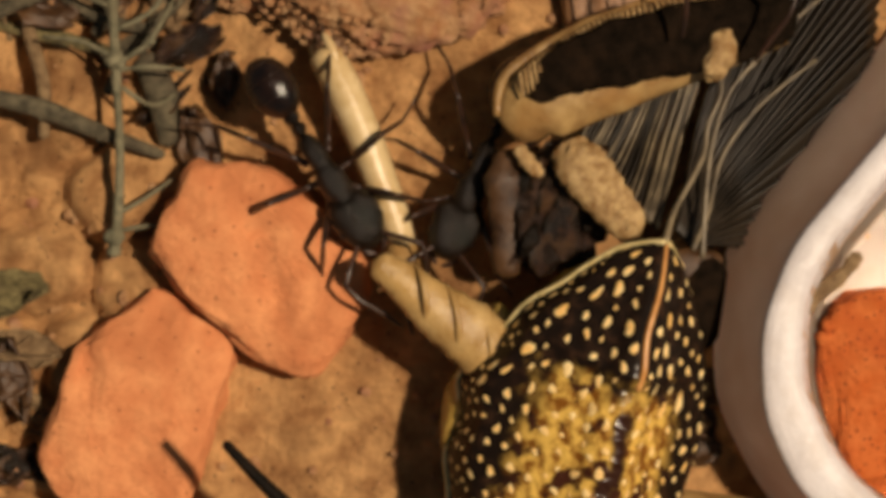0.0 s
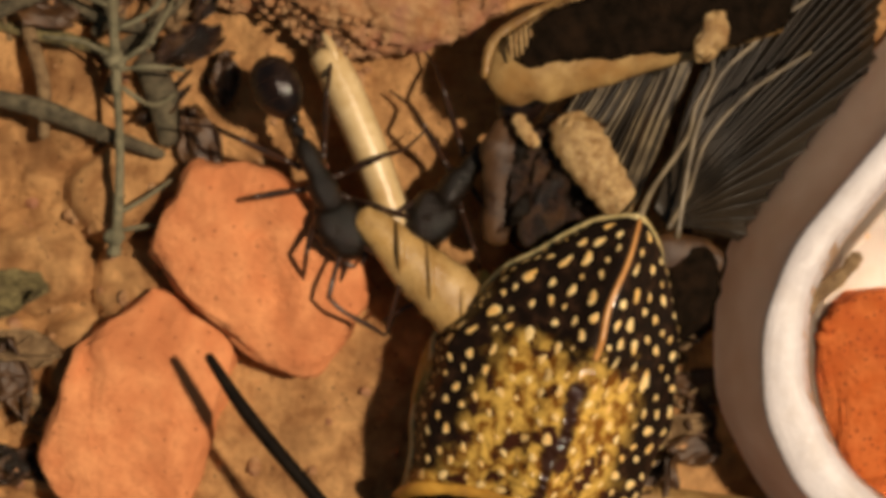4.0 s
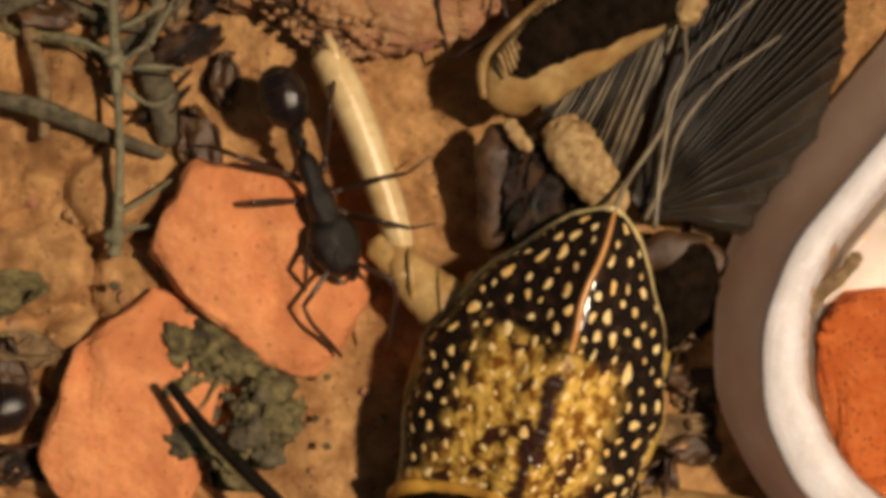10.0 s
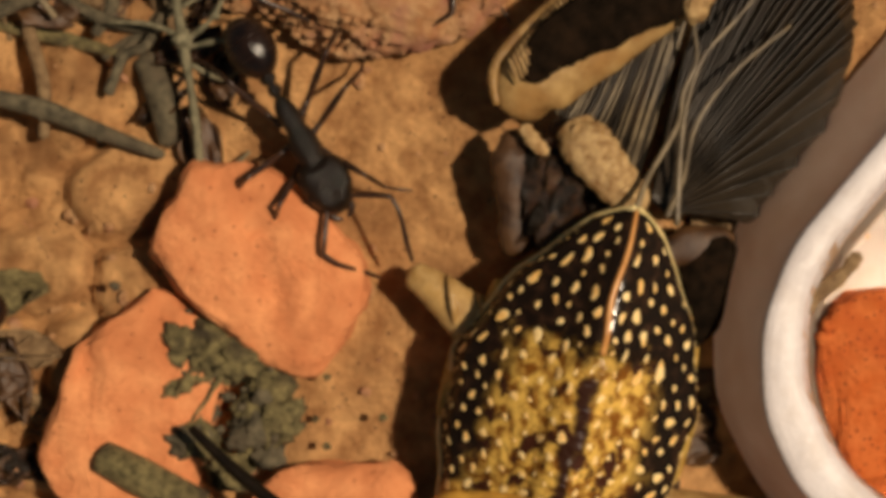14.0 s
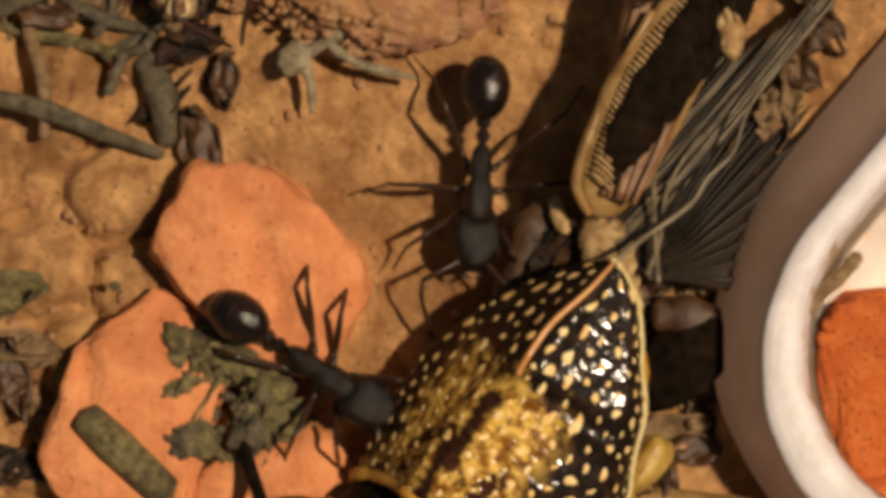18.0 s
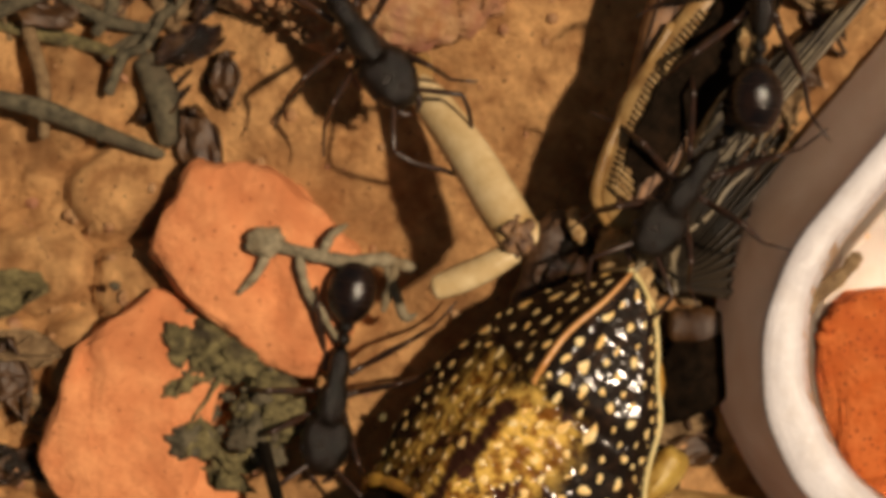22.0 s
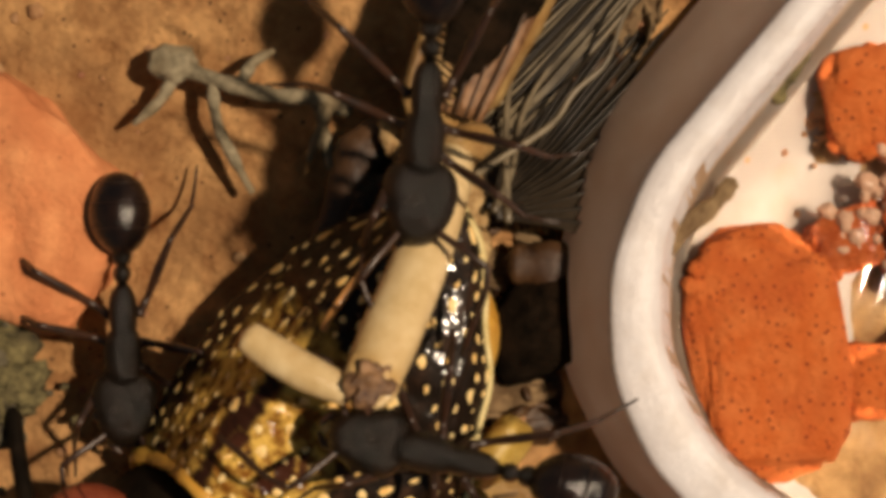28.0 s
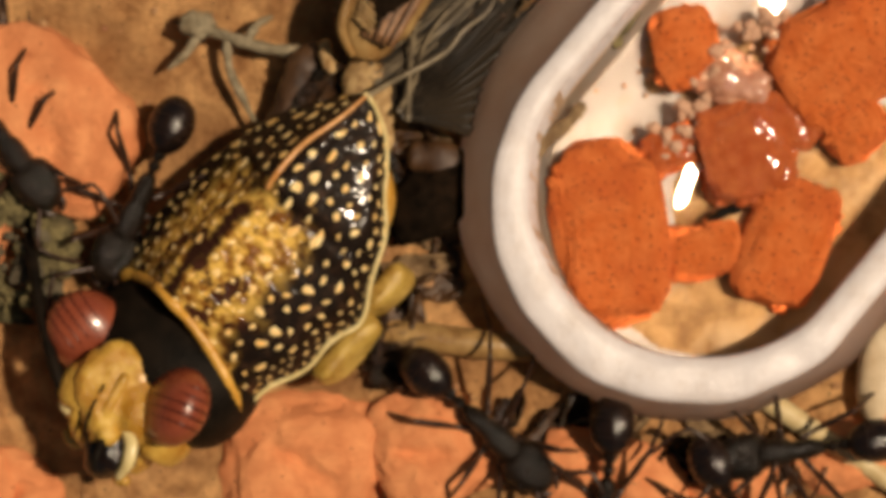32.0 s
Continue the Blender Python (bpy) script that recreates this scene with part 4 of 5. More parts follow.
def build_twig():
    """A curled dry plant bit with a stem, side twigs and a hooked tip."""
    rnd = random.Random(31)
    tw = thing("dry_twig", "pale dry grey twig with curled side shoots", "twig")
    stem = part("stem", tube([(-130, 24, 10), (-60, 10, 22), (20, 0, 26), (90, 6, 16), (140, -6, 10)], [11, 13, 11, 13, 9], 8, 5, 1, None, 0.2, rnd), PALE_TWIG, tw)
    for pts in ([(-60, 10, 20), (-44, -50, 20), (-10, -100, 16), (20, -140, 10)], [(-110, 20, 14), (-128, -30, 14), (-160, -70, 10)], [(90, 0, 14), (112, -50, 12), (130, -90, 14), (150, -84, 20)],
                [(110, 4, 12), (100, -46, 16), (92, -84, 10)], [(-20, 4, 24), (-6, 40, 30), (20, 62, 26)]):
        part("shoot", tube(pts, [8, 9, 8, 4], 7, 4, 1, None, 0.2, rnd), PALE_TWIG, tw)
    part("bud", blob(34, 26, 24, 71, 0.4, 0.5, 3, 0.9, 0.15, (-120, 22, 14)), PALE_TWIG, tw)
    return tw


TWIG = build_twig()
TWIG_TWO = copy_thing(TWIG, place(-300, -500, 30))
TWIG_TWO["label"] = "dry pale plant scrap dragged over the soil"


def curled_leaf(bm_seed, length, width, curl):
    rnd = random.Random(bm_seed)
    o = rnd.uniform(0, 50)

    def fn(a, b):
        y = (b - 0.5) * 2
        w = width * math.sin(math.pi * (0.12 + 0.8 * a)) * (1 + 0.35 * noise.noise(Vector((a * 4, y, o))))
        th = y * curl
        return Vector((length * (a - 0.5) + 14 * noise.noise(Vector((y * 2, a * 3, o))), w * math.sin(th) / max(curl, 0.1), w * (1 - math.cos(th)) / max(curl, 0.1) + 26 * noise.noise(Vector((a * 3, y * 2, o + 9)))))

    bm = sheet(18, 11, fn, 5)
    for v in bm.verts:
        far = v.co.length / (0.62 * length)
        if far > 1:
            v.co /= far
    return bm


def build_debris():
    """A crumbly clump: a few curled leaves buried in lumps and scraps."""
    de = thing("dried_leaf_clump", "crumpled dried olive-green leaf clump", "plant debris")
    for k, (x, y, z, a, ln, wd, cu, rx) in enumerate(((-30, 10, 20, 60, 190, 70, 2.2, 0), (84, -8, 24, 95, 200, 50, 2.0, 30), (-20, -90, 14, 130, 150, 60, 2.0, -30), (40, -110, 14, 20, 130, 46, 2.0, 40))):
        ob = part("leaf", curled_leaf(40 + k, ln, wd, cu), OLIVE, de)
        ob.matrix_basis = Matrix.Translation(metre((x, y, z))) @ Euler((radians(rx), 0, radians(a))).to_matrix().to_4x4()
    rnd = random.Random(5)
    for k in range(34):
        a = rnd.uniform(0, 6.28)
        d = rnd.uniform(46, 118)
        r = rnd.uniform(14, 34)
        part("lump", blob(r * 1.2, r, r * 0.7, k, 0.7, 0.45, 3, 1, 0.35, (20 + math.cos(a) * d, -10 + math.sin(a) * d * 1.1, rnd.uniform(26, 62))), rnd.choice((OLIVE, OLIVE, GREY_TWIG)), de)
    for k in range(150):
        r = rnd.uniform(4, 13)
        part("leaf_scrap", blob(r, r * 0.8, r * 0.7, k, 0.5, 0.6, 1, 1, 0.15, (rnd.gauss(25, 75), rnd.gauss(-10, 75), rnd.uniform(14, 64))), rnd.choice((OLIVE, GREY_TWIG)), de)
    return de


DEBRIS = build_debris()
stub = thing("broken_stem", "short hollow dark green plant stem", "plant debris")
part("stem", tube([(-90, 30, 0), (-20, 4, 8), (90, -40, 0)], [30, 34, 30], 10, 4), OLIVE, stub)
# black plug stands for the shade inside the open end; the stem is solid
part("core", tube([(-96, 33, 0), (-60, 20, 2)], [18, 14], 8, 3), BLACK, stub)


def build_plant():
    rnd = random.Random(17)
    pl = thing("dry_weed", "dry grey-green weed with side stems and knots", "weed")
    part("stem", tube([(-8, 330, 70), (0, 200, 80), (6, 60, 70), (0, -60, 46), (-10, -130, 30)], [8, 9, 8, 9, 12], 8, 5, 1, None, 0.15, rnd), WEED_STEM, pl)
    for pts in ([(0, 200, 80), (60, 240, 90), (110, 330, 80)], [(0, 190, 80), (70, 195, 90), (120, 190, 70)], [(0, 210, 80), (-60, 240, 76), (-130, 250, 60)], [(10, 160, 74), (60, 130, 60), (100, 150, 40)],
                [(0, -60, 46), (50, -30, 40), (90, 0, 24)], [(-5, -90, 40), (60, -80, 30), (95, -90, 18)], [(0, 260, 76), (70, 300, 80), (100, 380, 80), (60, 440, 70)], [(-6, 300, 74), (-100, 330, 60), (-180, 300, 40)]):
        part("side_stem", tube(pts, [5, 4.5, 3], 7, 5, 1, None, 0.2, rnd), WEED_STEM, pl)
    for x, y, z, r in ((0, 205, 84, 17), (-8, -100, 38, 18), (62, 240, 88, 9)):
        part("knot", blob(r, r * 0.9, r * 0.8, int(x + y), 0.4, 0.5, 3, 1, 0.15, (x, y, z)), WEED_STEM, pl)
    return pl


WEED = build_plant()


def straw(u, v, pts, radii, label, mat=None, name="straw", nodes=()):
    ob = thing(name, label, "straw")
    part("stalk", tube(pts, radii, 10, 6), mat or STRAW, ob)
    if name == "twig":
        nodes = [(*p, r * 1.12) for p, r in list(zip(pts, radii))[1:-1]]
    for x, y, z, r in nodes:
        part("node", blob(r * 0.7, r, r, 5, 0.2, 0.8, 2, 1, 0.05, (x, y, z)), mat or STRAW, ob)
    ob.matrix_basis = place(u, v, soil_at(u, v))
    return ob


straw(1990, 1105, [(-160, 110, 16), (-40, 30, 22), (40, -20, 22), (170, -110, 16)], [24, 22, 24, 20], "pale dry straw with a node", None, "straw", ((20, -8, 22, 27),))
straw(140, 215, [(-170, 45, 24), (-60, 20, 34), (40, -20, 30), (150, -60, 22)], [14, 18, 15, 9], "bent grey twig half sunk in soil", GREY_TWIG, "twig")
straw(60, 20, [(-160, -60, 20), (0, 20, 50), (160, 50, 60), (330, 60, 30)], [12, 15, 12, 8], "grey dry twig across the soil", GREY_TWIG, "twig")
straw(290, 195, [(-30, 90, 14), (0, 20, 24), (10, -60, 20)], [26, 30, 18], "short grey stem end", GREY_TWIG, "twig")
straw(180, 790, [(30, 90, 30), (-16, 60, 46), (-10, 0, 50), (10, -60, 40), (90, -100, 30), (160, -150, 20)], [10, 12, 14, 14, 14, 12], "thin hooked dry tendril", GREY_TWIG, "twig")
straw(1300, 905, [(-190, 30, 14), (0, 0, 22), (210, -10, 14)], [26, 30, 24], "flat yellow-brown straw under the dish", TAN, "straw")
seed = part("seed_husk", blob(46, 100, 34, 81, 0.12, 1, 4, 0.9, 0.02), SEED)
seed.matrix_basis = place(2085, 960, soil_at(2085, 960) + 30, -12)
tagged(seed, "pale oval seed husk beside the dish", "seed")


# ---- litter over the north-west soil ----
def build_litter():
    rnd = random.Random(77)
    spots = []
    for k in range(9):
        u, v = rnd.uniform(-60, 400), rnd.uniform(-60, 130)
        a, n = rnd.uniform(0, 3.14), rnd.uniform(60, 170)
        pts = [(math.cos(a) * n * s + rnd.uniform(-14, 14), math.sin(a) * n * s + rnd.uniform(-14, 14), 14 + rnd.uniform(0, 34)) for s in (-1, -0.3, 0.4, 1)]
        straw(u, v, pts, [rnd.uniform(6, 12), rnd.uniform(8, 15), rnd.uniform(8, 13), rnd.uniform(4, 8)], "thin dry grey stem among soil crumbs", rnd.choice((GREY_TWIG, GREY_TWIG, OLIVE, BARK)), "weed_stalk")
    for k in range(7):
        u, v = rnd.choice(((rnd.uniform(-40, 330), rnd.uniform(-60, 90)), (rnd.uniform(-40, 90), rnd.uniform(480, 800))))
        ob = part("dry_leaf", curled_leaf(200 + k, rnd.uniform(90, 170), rnd.uniform(26, 50), rnd.uniform(0.8, 1.7)), rnd.choice((OLIVE, BARK)))
        ob.matrix_basis = place(u, v, soil_at(u, v) + 10, rnd.uniform(0, 360), 0, rnd.uniform(-20, 20))
        tagged(ob, "small crumpled dry leaf on the soil", "leaf", "dry leaf scraps")


build_litter()


def build_shade_flakes():
    """Dark flakes added to stand in for shade on the soil: round the dish and over the cloddy west side."""
    rnd = random.Random(58)
    # beds follow the dish's shadow side, the ants' shadows and the dark furrows
    beds = [(rnd.uniform(1120, 1265) - (30 if k > 11 else 0), 470 + 26 * k) for k in range(20)]
    beds += [(1290 + 17 * k + rnd.uniform(-30, 20), 420 - 42 * k) for k in range(11)]
    beds += [(rnd.uniform(1340, 1900), rnd.uniform(1050, 1190)) for k in range(22)]
    beds += [(rnd.uniform(-20, 400), rnd.uniform(-40, 250)) for k in range(9)]
    beds += [(rnd.uniform(-40, 70), rnd.uniform(540, 900)) for k in range(7)]
    for k, (u, v) in enumerate(beds):
        v += rnd.uniform(-20, 20)
        ob = part("shade_flake", curled_leaf(400 + k, rnd.uniform(70, 150), rnd.uniform(24, 46), rnd.uniform(0.6, 1.5)), rnd.choice((BROWN, BROWN, TORN, BARK)))
        ob.matrix_basis = place(u, v, soil_at(u, v) + 9, rnd.uniform(0, 360), 0, rnd.uniform(-20, 20))
        tagged(ob, "dark brown flake standing in for shade beside the dish" if u > 900 else "dark brown flake standing in for shade among soil crumbs", "plant debris", "dark dry flakes")


build_shade_flakes()


# ---- what moves ----
ANT_A = [
    (0, 554, 264, 60, -57), (3, 549, 272, 60, -66), (6, 544, 272, 60, -65), (9, 546, 292, 60, -67), (10, 548, 294, 60, -71), (10.5, 548, 272, 55, -62), (11, 542, 206, 50, -53), (11.5, 477, 211, 45, -70),
    (12, 466, 217, 40, -72), (13.5, 466, 225, 40, -72), (14, 509, 198, 35, -61), (14.5, 492, 177, 35, -48), (15.5, 413, 381, 40, -29), (16.5, 403, 465, 50, -4), (17, 552, 505, 50, -12), (17.5, 527, 557, 50, -36),
    (18, 531, 629, 50, -34), (18.5, 521, 557, 50, -39), (19, 541, 602, 45, -42), (19.5, 565, 564, 40, -52), (20, 637, 631, 35, -87), (21, 617, 598, 35, -101), (22, 604, 636, 35, -100), (23, 646, 649, 30, -98),
    (24, 672, 650, 30, -98), (25.5, 652, 618, 30, -95), (26.5, 654, 614, 30, -100), (27, 622, 641, 30, -96), (28, 650, 619, 30, -89), (29, 655, 595, 30, -109), (29.5, 646, 601, 30, -107), (30, 670, 635, 30, -102),
    (31, 732, 611, 30, -119), (32, 670, 601, 30, -114),
]
ANT_B = [
    (0, 370, -361, 60, -63), (16, 370, -274, 60, -61), (17, 380, -285, 60, -66), (18, 276, -245, 60, -68), (19, 230, -116, 110, -81), (19.5, 371, 3, 110, -57), (20, 497, 110, 120, -51), (20.5, 442, 91, 120, -47),
    (21, 477, 82, 120, -46), (21.5, 496, 56, 120, -45), (22, 600, 12, 120, -55), (22.5, 759, -7, 125, -64), (23, 822, -25, 130, -80), (24, 850, -55, 140, -80), (24.5, 821, -67, 150, -51), (25.5, 878, 69, 230, -66),
    (26.5, 911, 132, 310, -74), (27, 967, 196, 310, -43), (27.5, 1030, 236, 310, -90), (28, 1100, 319, 310, -94), (28.5, 1144, 386, 310, -97), (29, 1182, 530, 320, -117), (29.5, 1261, 675, 240, -107), (30, 1306, 943, 60, -80),
    (30.5, 1318, 1073, 30, -90), (31, 1374, 1144, 30, -98), (32, 1361, 1428, 20, -94),
]
ANT_C = [
    (0, 860, 273, 20, -113), (3, 844, 288, 20, -122), (5, 854, 176, 20, -130), (5.5, 854, 110, 20, -124), (6, 844, 134, 20, -122), (7, 867, 118, 20, -108), (7.5, 849, 124, 20, -121), (8.3, 954, -152, 20, -115),
    (12, 910, -209, 20, -120), (13.5, 891, -218, 20, -125), (15, 895, -167, 20, -125), (16.5, 964, -34, 20, -116), (17, 904, 129, 20, -111), (17.5, 833, 273, 20, -95), (18, 851, 281, 20, -94), (19, 861, 299, 20, -95),
    (19.5, 857, 245, 20, -100), (20, 882, 252, 20, -105), (20.5, 963, 156, 30, -108), (21, 923, 109, 60, -115), (22, 1246, 286, 180, -126), (22.5, 1160, 309, 200, -172), (23, 1168, 319, 200, -174), (24, 1194, 323, 200, -178),
    (24.5, 1210, 339, 200, -176), (25.5, 1221, 250, 270, -201), (26.5, 1292, 151, 260, -232), (27, 1290, 120, 250, -238), (27.5, 1330, 20, 240, -250),
    (28.5, 1450, -150, 150, -280), (32, 1584, -368, 30, -290),
]
ANT_D = [
    (0, 835, 1257, 20, 125), (5, 764, 1157, 20, 121), (5.5, 744, 1035, 20, 131), (6, 573, 770, 30, 213), (6.5, 356, 736, 60, 207), (7, 242, 827, 60, 201), (7.5, -22, 843, 50, 162), (8, -81, 697, 40, 197),
    (9, -98, 760, 40, 196), (10, -113, 748, 40, 192), (10.5, -110, 663, 40, 190), (11, -211, 560, 40, 180), (13.5, -250, 529, 40, 184), (14.5, -81, 571, 40, 176), (15.5, -330, 491, 40, 176), (32, -204, 574, 20, 180),
]
ANT_F = [
    (0, 1370, -260, 230, -104), (0.5, 1250, 150, 290, -102), (1, 1160, 490, 330, -97), (1.5, 1262, 752, 200, -104), (2.2, 1227, 1266, 20, -101), (3.5, 1235, 1560, 20, -100), (32, 1235, 1700, 20, -100),
]
ANT_L = [
    (0, 1700, -520, 200, -180), (4.5, 1607, -200, 200, -180), (5.5, 1484, -92, 220, -167), (6, 1352, 24, 230, -172), (6.5, 1332, -27, 230, -162), (7, 1393, -211, 230, -175), (12, 1393, -311, 230, -175), (19, 1407, -146, 230, -141),
    (20, 1298, 153, 230, -114), (21, 1262, 256, 230, -128), (22, 1339, 48, 230, -275), (23, 1371, -143, 230, -254), (24, 1384, -134, 230, -247), (28, 1593, -224, 230, -247), (32, 1917, -554, 200, -247),
]
ANT_G = [
    (0, 1070, 1627, 20, 18), (28, 1273, 1321, 20, 27), (29, 1298, 1246, 20, 36), (30, 990, 1293, 20, -95), (31, 1071, 1268, 20, -55), (31.5, 1278, 1079, 20, -39), (32, 1294, 1042, 20, -43),
]
ANT_H = [
    (0, 1784, 1500, 20, -180), (29, 1726, 1174, 20, -191), (30, 1436, 1135, 20, -141), (30.5, 1445, 1211, 20, -191), (31, 1540, 1218, 20, -115), (31.5, 1463, 1168, 20, -77), (32, 1548, 1183, 20, -95),
]
ANT_I = [
    (0, 2307, 1500, 20, -180), (29, 1934, 1100, 20, -153), (30, 2035, 1173, 20, -153), (31, 1954, 1153, 20, -203), (31.5, 2001, 1190, 20, -153), (32, 1944, 1104, 20, -173),
]
ANT_J = [
    (0, 300, 1807, 20, 90), (26, 1400, 1150, 20, 140), (27, 1350, 1000, 90, 150), (27.5, 1276, 880, 290, 162), (28, 1175, 852, 330, 167), (28.5, 1031, 717, 335, 178), (29, 931, 644, 335, 170), (29.5, 878, 782, 335, 194),
    (30, 778, 924, 340, 197), (30.5, 702, 830, 330, 167), (31, 597, 624, 200, 304), (31.5, 475, 519, 60, 309), (32, 375, 485, 40, 307),
]
ANT_K = [
    (0, 1907, 1900, 20, -180), (29, 1654, 1199, 20, -207), (30, 1598, 1167, 20, -191), (31, 1800, 1206, 20, -348), (32, 1806, 1235, 20, -421),
]
LEG = [
    (0, 644, 265, 70, 112), (9.8, 644, 265, 70, 112), (10.3, 645, 270, 70, 108), (10.7, 605, 120, 70, 104), (11.2, 530, -230, 60, 100), (12, 235, -265, 60, 135), (13, 100, -350, 60, 162), (13.8, 25, -350, 60, 202),
    (14.5, 175, -275, 60, 259), (16, 250, 70, 70, 279), (16.5, 275, 230, 80, 283), (17, 310, -145, 80, 279), (17.8, 295, -195, 80, 276), (18.5, 300, -65, 90, 270), (19, 301, 220, 100, 267), (19.5, 557, 275, 100, 284),
    (20, 739, 343, 110, 309), (20.5, 699, 306, 110, 305), (21, 709, 290, 110, 307), (21.5, 738, 278, 110, 305), (22, 828, 283, 170, 303), (22.5, 878, 250, 220, 283), (23, 900, 242, 240, 274), (24, 950, 229, 250, 285),
    (24.5, 969, 120, 260, 305), (25.5, 980, 225, 320, 284), (26.5, 1008, 380, 350, 274), (27, 1144, 353, 340, 327), (27.5, 1047, 501, 350, 255), (28, 1082, 580, 345, 250), (28.5, 1138, 648, 345, 255), (29, 1108, 809, 335, 245),
    (29.5, 1221, 910, 230, 273), (30, 1386, 1229, 50, 280), (30.5, 1342, 1413, 30, 277), (31.2, 1353, 1630, 30, 273), (32, 1354, 1903, 30, 273),
]
TWIG_ROWS = [
    (0, -200, -500, 40, 0), (16, 160, -100, 40, 0), (17, 200, -255, 40, 3), (18.5, 215, 80, 60, -12), (19, 235, 430, 70, -6), (19.5, 435, 490, 80, 5), (20, 580, 560, 90, -16), (21, 570, 515, 90, -11),
    (22, 590, 460, 90, -4), (23, 604, 425, 100, -2), (24, 764, 463, 100, -21), (24.5, 783, 486, 90, -14), (25.5, 775, 276, 40, 9), (26.5, 826, 253, 30, 4), (27, 838, 274, 30, 16), (28, 830, 323, 30, -9),
    (32, 878, 335, 30, -10),
]
BODY = [
    (0, 1180, 430, 262, -106, -19), (1, 1178, 428, 262, -106, -19), (2, 1160, 405, 262, -109, -14), (3, 1145, 392, 262, -112, -11), (5.5, 1120, 375, 262, -110, -8), (6, 1115, 372, 262, -111, -8), (7, 1095, 372, 262, -110, -5), (9, 1085, 375, 262, -110, -2),
    (11, 1098, 368, 262, -109, -3), (12, 1110, 368, 262, -107, -3), (13, 1125, 370, 262, -106, -3), (14.5, 1128, 370, 262, -106, -3), (15.5, 1110, 405, 262, -116, 7), (16.5, 1078, 455, 262, -128, 24), (17, 1080, 465, 262, -128, 24), (19, 1095, 462, 262, -130, 25),
    (20, 1095, 465, 262, -130, 25), (21, 1115, 485, 262, -129, 25), (22, 1120, 482, 262, -130, 25), (23, 1109, 457, 262, -130, 25), (24, 1115, 461, 262, -130, 25), (24.5, 1112, 454, 262, -130, 25), (26.5, 1139, 459, 262, -132, 27), (27, 1108, 462, 262, -131, 27),
    (28, 1130, 471, 262, -130, 27), (29, 1154, 491, 262, -131, 27), (30, 1138, 471, 262, -130, 25), (31, 1135, 467, 262, -130, 25), (32, 1115, 442, 262, -134, 25),
]


def ant_pose(u, v, h, turn, pitch=0.0):
    return place(u, v, max(h, soil_at(u, v) + 4), turn, pitch)


def move_ant(ant, rows, seed):
    """Keys an ant along its way, with legs that step while it goes and feelers that stir."""
    rnd = random.Random(seed)
    walk(ant, [(t, ant_pose(u, v, h, a)) for t, u, v, h, a in rows] + ([] if rows[-1][0] >= 32 else [(32.0, ant_pose(*rows[-1][1:]))]))
    times = [k * 0.25 for k in range(129)]

    def where(t):
        for r, s in zip(rows, rows[1:]):
            if t <= s[0]:
                f = (t - r[0]) / (s[0] - r[0])
                return Vector((r[1] + (s[1] - r[1]) * f, r[2] + (s[2] - r[2]) * f, (r[4] + (s[4] - r[4]) * f) * 1.5))
        return Vector((rows[-1][1], rows[-1][2], rows[-1][4] * 1.5))

    way, last = [0.0], where(0)
    for t in times[1:]:
        p = where(t)
        way.append(way[-1] + (p - last).length)
        last = p
    legs = sorted((o for o in ant.children if "leg" in o.name), key=lambda o: (o.matrix_basis.translation.y > 0, o.matrix_basis.translation.x))
    for k, leg in enumerate(legs):
        base = leg.matrix_basis.copy()
        phase, idle = math.pi * ((k + (k > 2)) % 2), rnd.uniform(0, 6)
        rows_leg = []
        for t, w in zip(times, way):
            a = 17 * math.sin(w / 55 + phase) + 4 * math.sin(t * 1.7 + idle)
            b = 7 * max(math.cos(w / 55 + phase), 0) - 2
            rows_leg.append((t, base @ Euler((0, radians(-b), radians(a))).to_matrix().to_4x4()))
        walk(leg, rows_leg)
    for o in ant.children:
        if "head" in o.name:
            for an in o.children:
                if "antenna" in an.name:
                    base, idle, sp = an.matrix_basis.copy(), rnd.uniform(0, 6), rnd.uniform(2.2, 3.4)
                    walk(an, [(t, base @ Euler((0, radians(9 * math.sin(t * sp * 1.3 + idle)), radians(14 * math.sin(t * sp + idle * 2)))).to_matrix().to_4x4()) for t in times])


THIGH_ROWS, HIND_ROWS = [], []


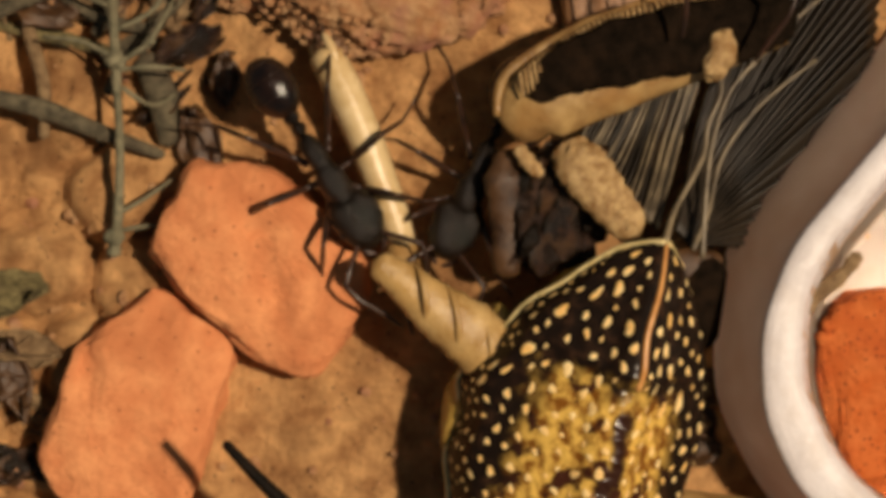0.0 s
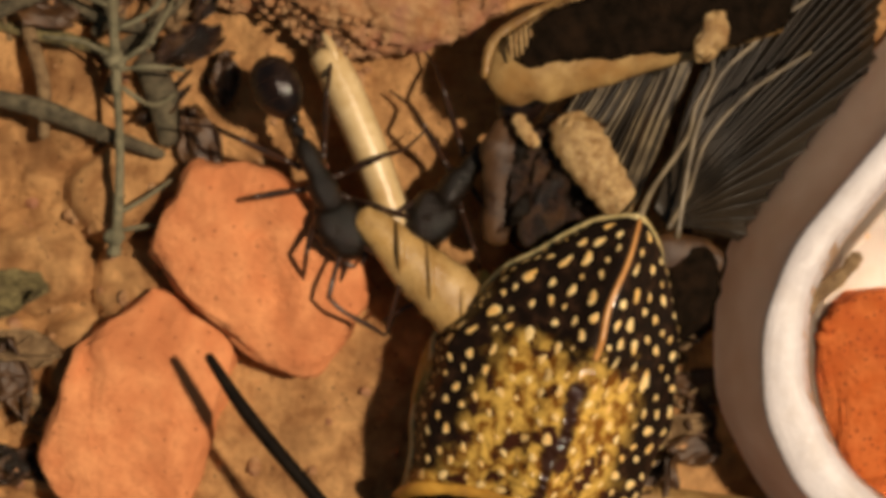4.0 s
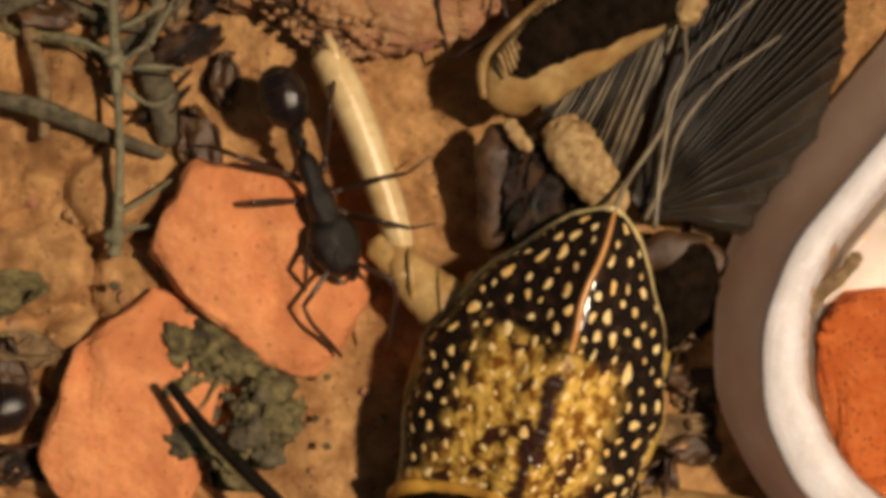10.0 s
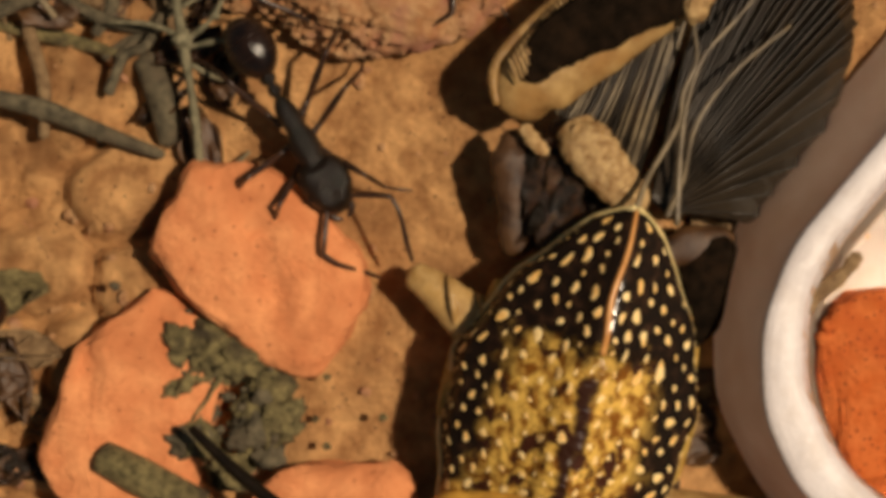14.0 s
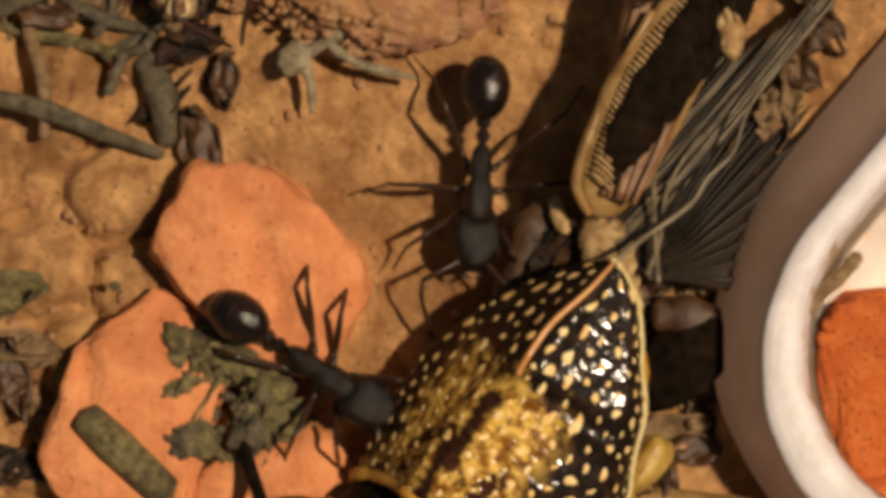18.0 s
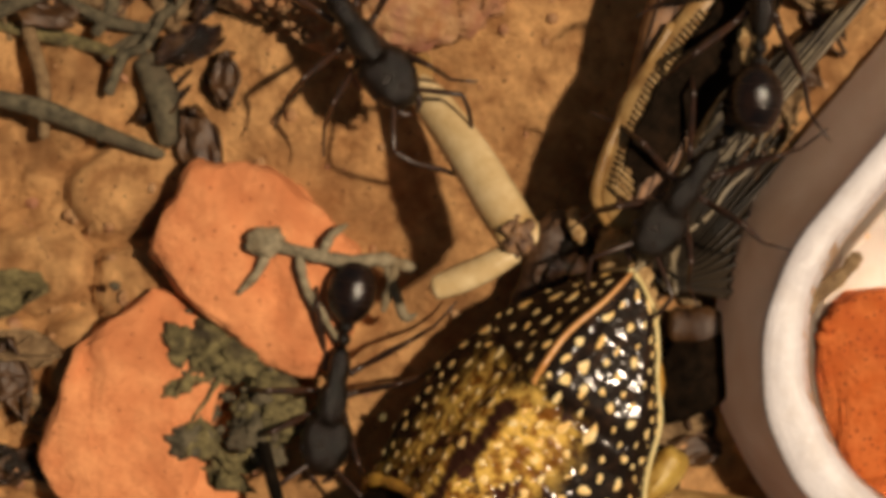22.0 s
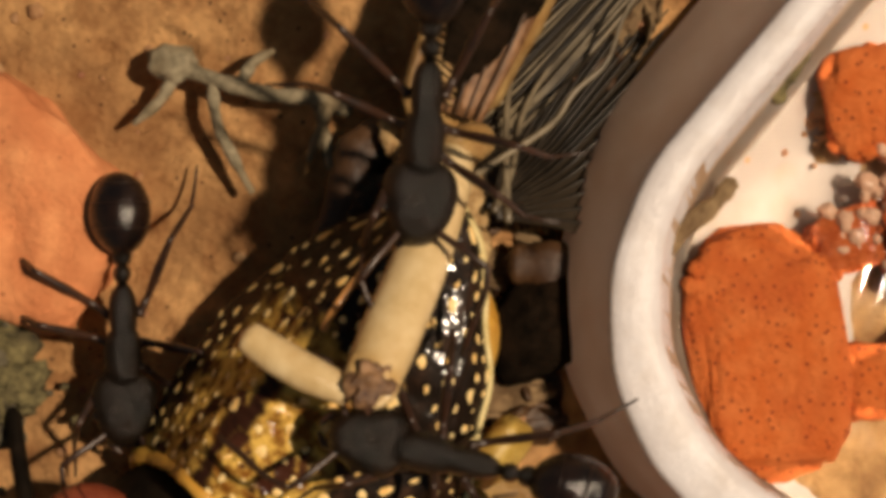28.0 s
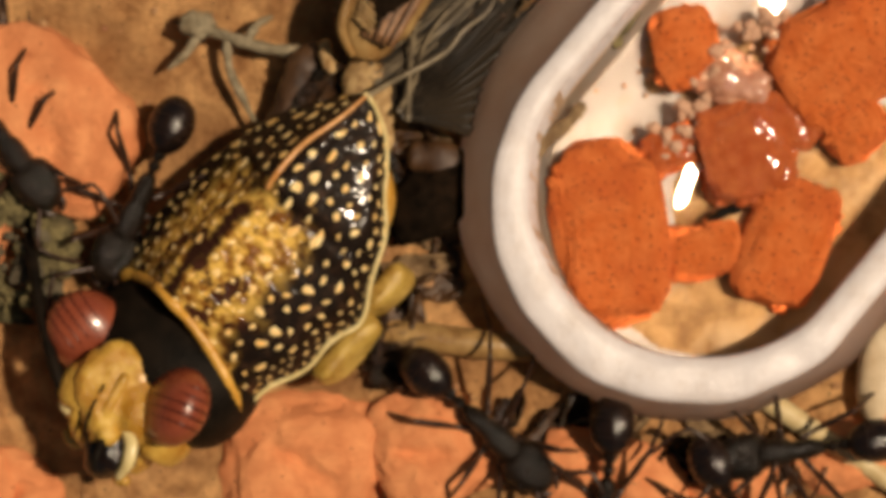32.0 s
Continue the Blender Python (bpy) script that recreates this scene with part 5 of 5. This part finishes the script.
def motions():
    for k, (ant, rows) in enumerate(zip(ANTS, (ANT_A, ANT_B, ANT_C, ANT_D, ANT_F, ANT_G, ANT_H, ANT_I, ANT_J, ANT_K, ANT_L))):
        move_ant(ant, rows, k)
    HOPPER.scale = (0.93,) * 3
    walk(HOPPER, [(t, place(u, v, h, a, 0, r)) for t, u, v, h, a, r in BODY])
    for wing, early, late in ((WING, 2, 3), (WING_TWO, 2, 34)):
        walk(wing, [(t, Euler((radians(-0.75 * r), 0, radians(early + (late - early) * min(max((r + 4) / 29, 0), 1)))).to_matrix().to_4x4()) for t, u, v, h, a, r in BODY])
    for t, u, v, h, a, r in BODY:
        f = min(max((r + 4) / 29, 0), 1)
        # the thigh folds back along the wing as the body is rolled over
        hip = Vector((-130, -290, -130)).lerp(Vector((-88, -62, -112)), f) + Vector((0, 0, 40 * min(max((8.5 - t) / 2.5, 0), 1) - 6))
        g = min(max((t - 6) / 2.5, 0), 1) * (1 - f)
        hip += Vector((4, 52, -8)) * g
        THIGH_ROWS.append((t, Euler((radians(-0.85 * r), 0, 0)).to_matrix().to_4x4() @ Matrix.Translation(metre(hip)) @ Euler((0, 0, radians(64 * f + 12 * g))).to_matrix().to_4x4() @ Matrix.Rotation(radians(6 * g + 34 * f), 4, Vector((-0.656, 0.754, 0))) @ Matrix.Translation(metre((130, 290, 130)))))
        HIND_ROWS.append((t, Euler((radians(-0.7 * r), 0, 0)).to_matrix().to_4x4() @ Matrix.Translation(metre((70 * f, 120 * f + 55 * min(max((t - 2) / 5, 0), 1) * (1 - f), -20 * f)))))
    walk(THIGH, THIGH_ROWS)
    walk(HIND, HIND_ROWS)
    roll_of = [(t, r, min(max((r + 4) / 29, 0), 1)) for t, u, v, h, a, r in BODY]
    walk(REAR, [(t, Matrix.Translation(metre(Vector((38, -30, 0)).lerp(Vector((-82, -77, -10)), f)))) for t, r, f in roll_of])
    walk(HIP, [(t, Matrix.Translation(metre(Vector((60, 220, -60)) * f + Vector((45, 95, -20)) * min(max((t - 9) / 2, 0), 1) * (1 - f)))) for t, r, f in roll_of])
    walk(FORE, [(t, Euler((radians(-0.8 * r), 0, 0)).to_matrix().to_4x4() @ Matrix.Translation(metre((0, -12 * f, -245 + 195 * f)))) for t, r, f in roll_of])
    root = Matrix.Translation(metre((824, -48, -40)))
    walk(FEELER, [(t, root @ Euler((0, 0, radians(a))).to_matrix().to_4x4()) for t, a in ((0, 8), (1.5, 7), (3, 3), (6, 8), (9, 9), (11, 11), (13, 13), (14.5, 12), (16.5, 8), (19, 8), (22, 6), (24, 4), (28, 5), (32, 6))])
    walk(TWIG_TWO, [(t, place(u, v, 34, a)) for t, u, v, a in ((0, 300, -700, 0), (14.5, 300, -500, 0), (15.6, 400, 200, 10), (16.5, 470, 320, 10), (17, 500, 290, 14), (17.5, 590, 85, 30), (18, 630, 45, 40), (18.5, 640, 10, 40), (19.2, 740, -220, 40), (32, 740, -420, 40))])
    walk(SEVERED, [(t, place(u, v, h, a, -30 * max(0, 1 - abs(t - 28) / 0.9) - 34 * max(0, 1 - abs(t - 22.1) / 0.9), 90 * min(max((19.6 - t) / 0.6, 0), 1))) for t, u, v, h, a in LEG])
    walk(TWIG, [(t, place(u, v, h, a)) for t, u, v, h, a in TWIG_ROWS])
    # debris is hauled in and let go
    walk(DEBRIS, [(t, place(u, v, soil_at(385, 690) + 20, a)) for t, u, v, a in ((0, 0, 1200, 30), (6.8, 40, 1150, 30), (7.3, 150, 960, 20), (7.6, 250, 800, 10), (8, 375, 680, 0), (8.6, 380, 685, 2), (9.5, 388, 690, 0), (32, 388, 690, 0))])
    walk(stub, [(t, place(u, v, 70, a)) for t, u, v, a in ((0, 150, 1300, 20), (9, 180, 1200, 10), (11, 330, 850, 0), (13, 290, 850, 0), (15.5, 240, 830, -20), (16.5, 225, 800, -22), (20.2, 225, 810, -22), (20.8, 160, 960, -20), (23, 100, 1150, -20), (32, 60, 1250, -20))])
    walk(LOOSE_STONE, [(t, place(u, v, soil_at(u, v) + 20, a)) for t, u, v, a in ((0, 520, 1120, 10), (9.5, 520, 1100, 10), (11, 530, 960, 12), (13, 600, 930, 12), (14.5, 600, 925, 12), (16.5, 490, 888, 30), (20, 495, 892, 30), (21, 290, 890, 34), (22, 285, 930, 34), (24, 260, 1100, 34), (32, 250, 1180, 34))])
    walk(WEED, [(t, place(u, v, soil_at(u, v) - 4, a)) for t, u, v, a in ((0, 215, 320, 0), (10.8, 215, 320, 0), (11.5, 275, 310, 2), (12, 345, 290, 6), (13.5, 355, 280, 6), (14.5, 345, 280, 8), (16.5, 60, -120, 30), (20, 40, -180, 34), (32, 40, -180, 34))])


motions()
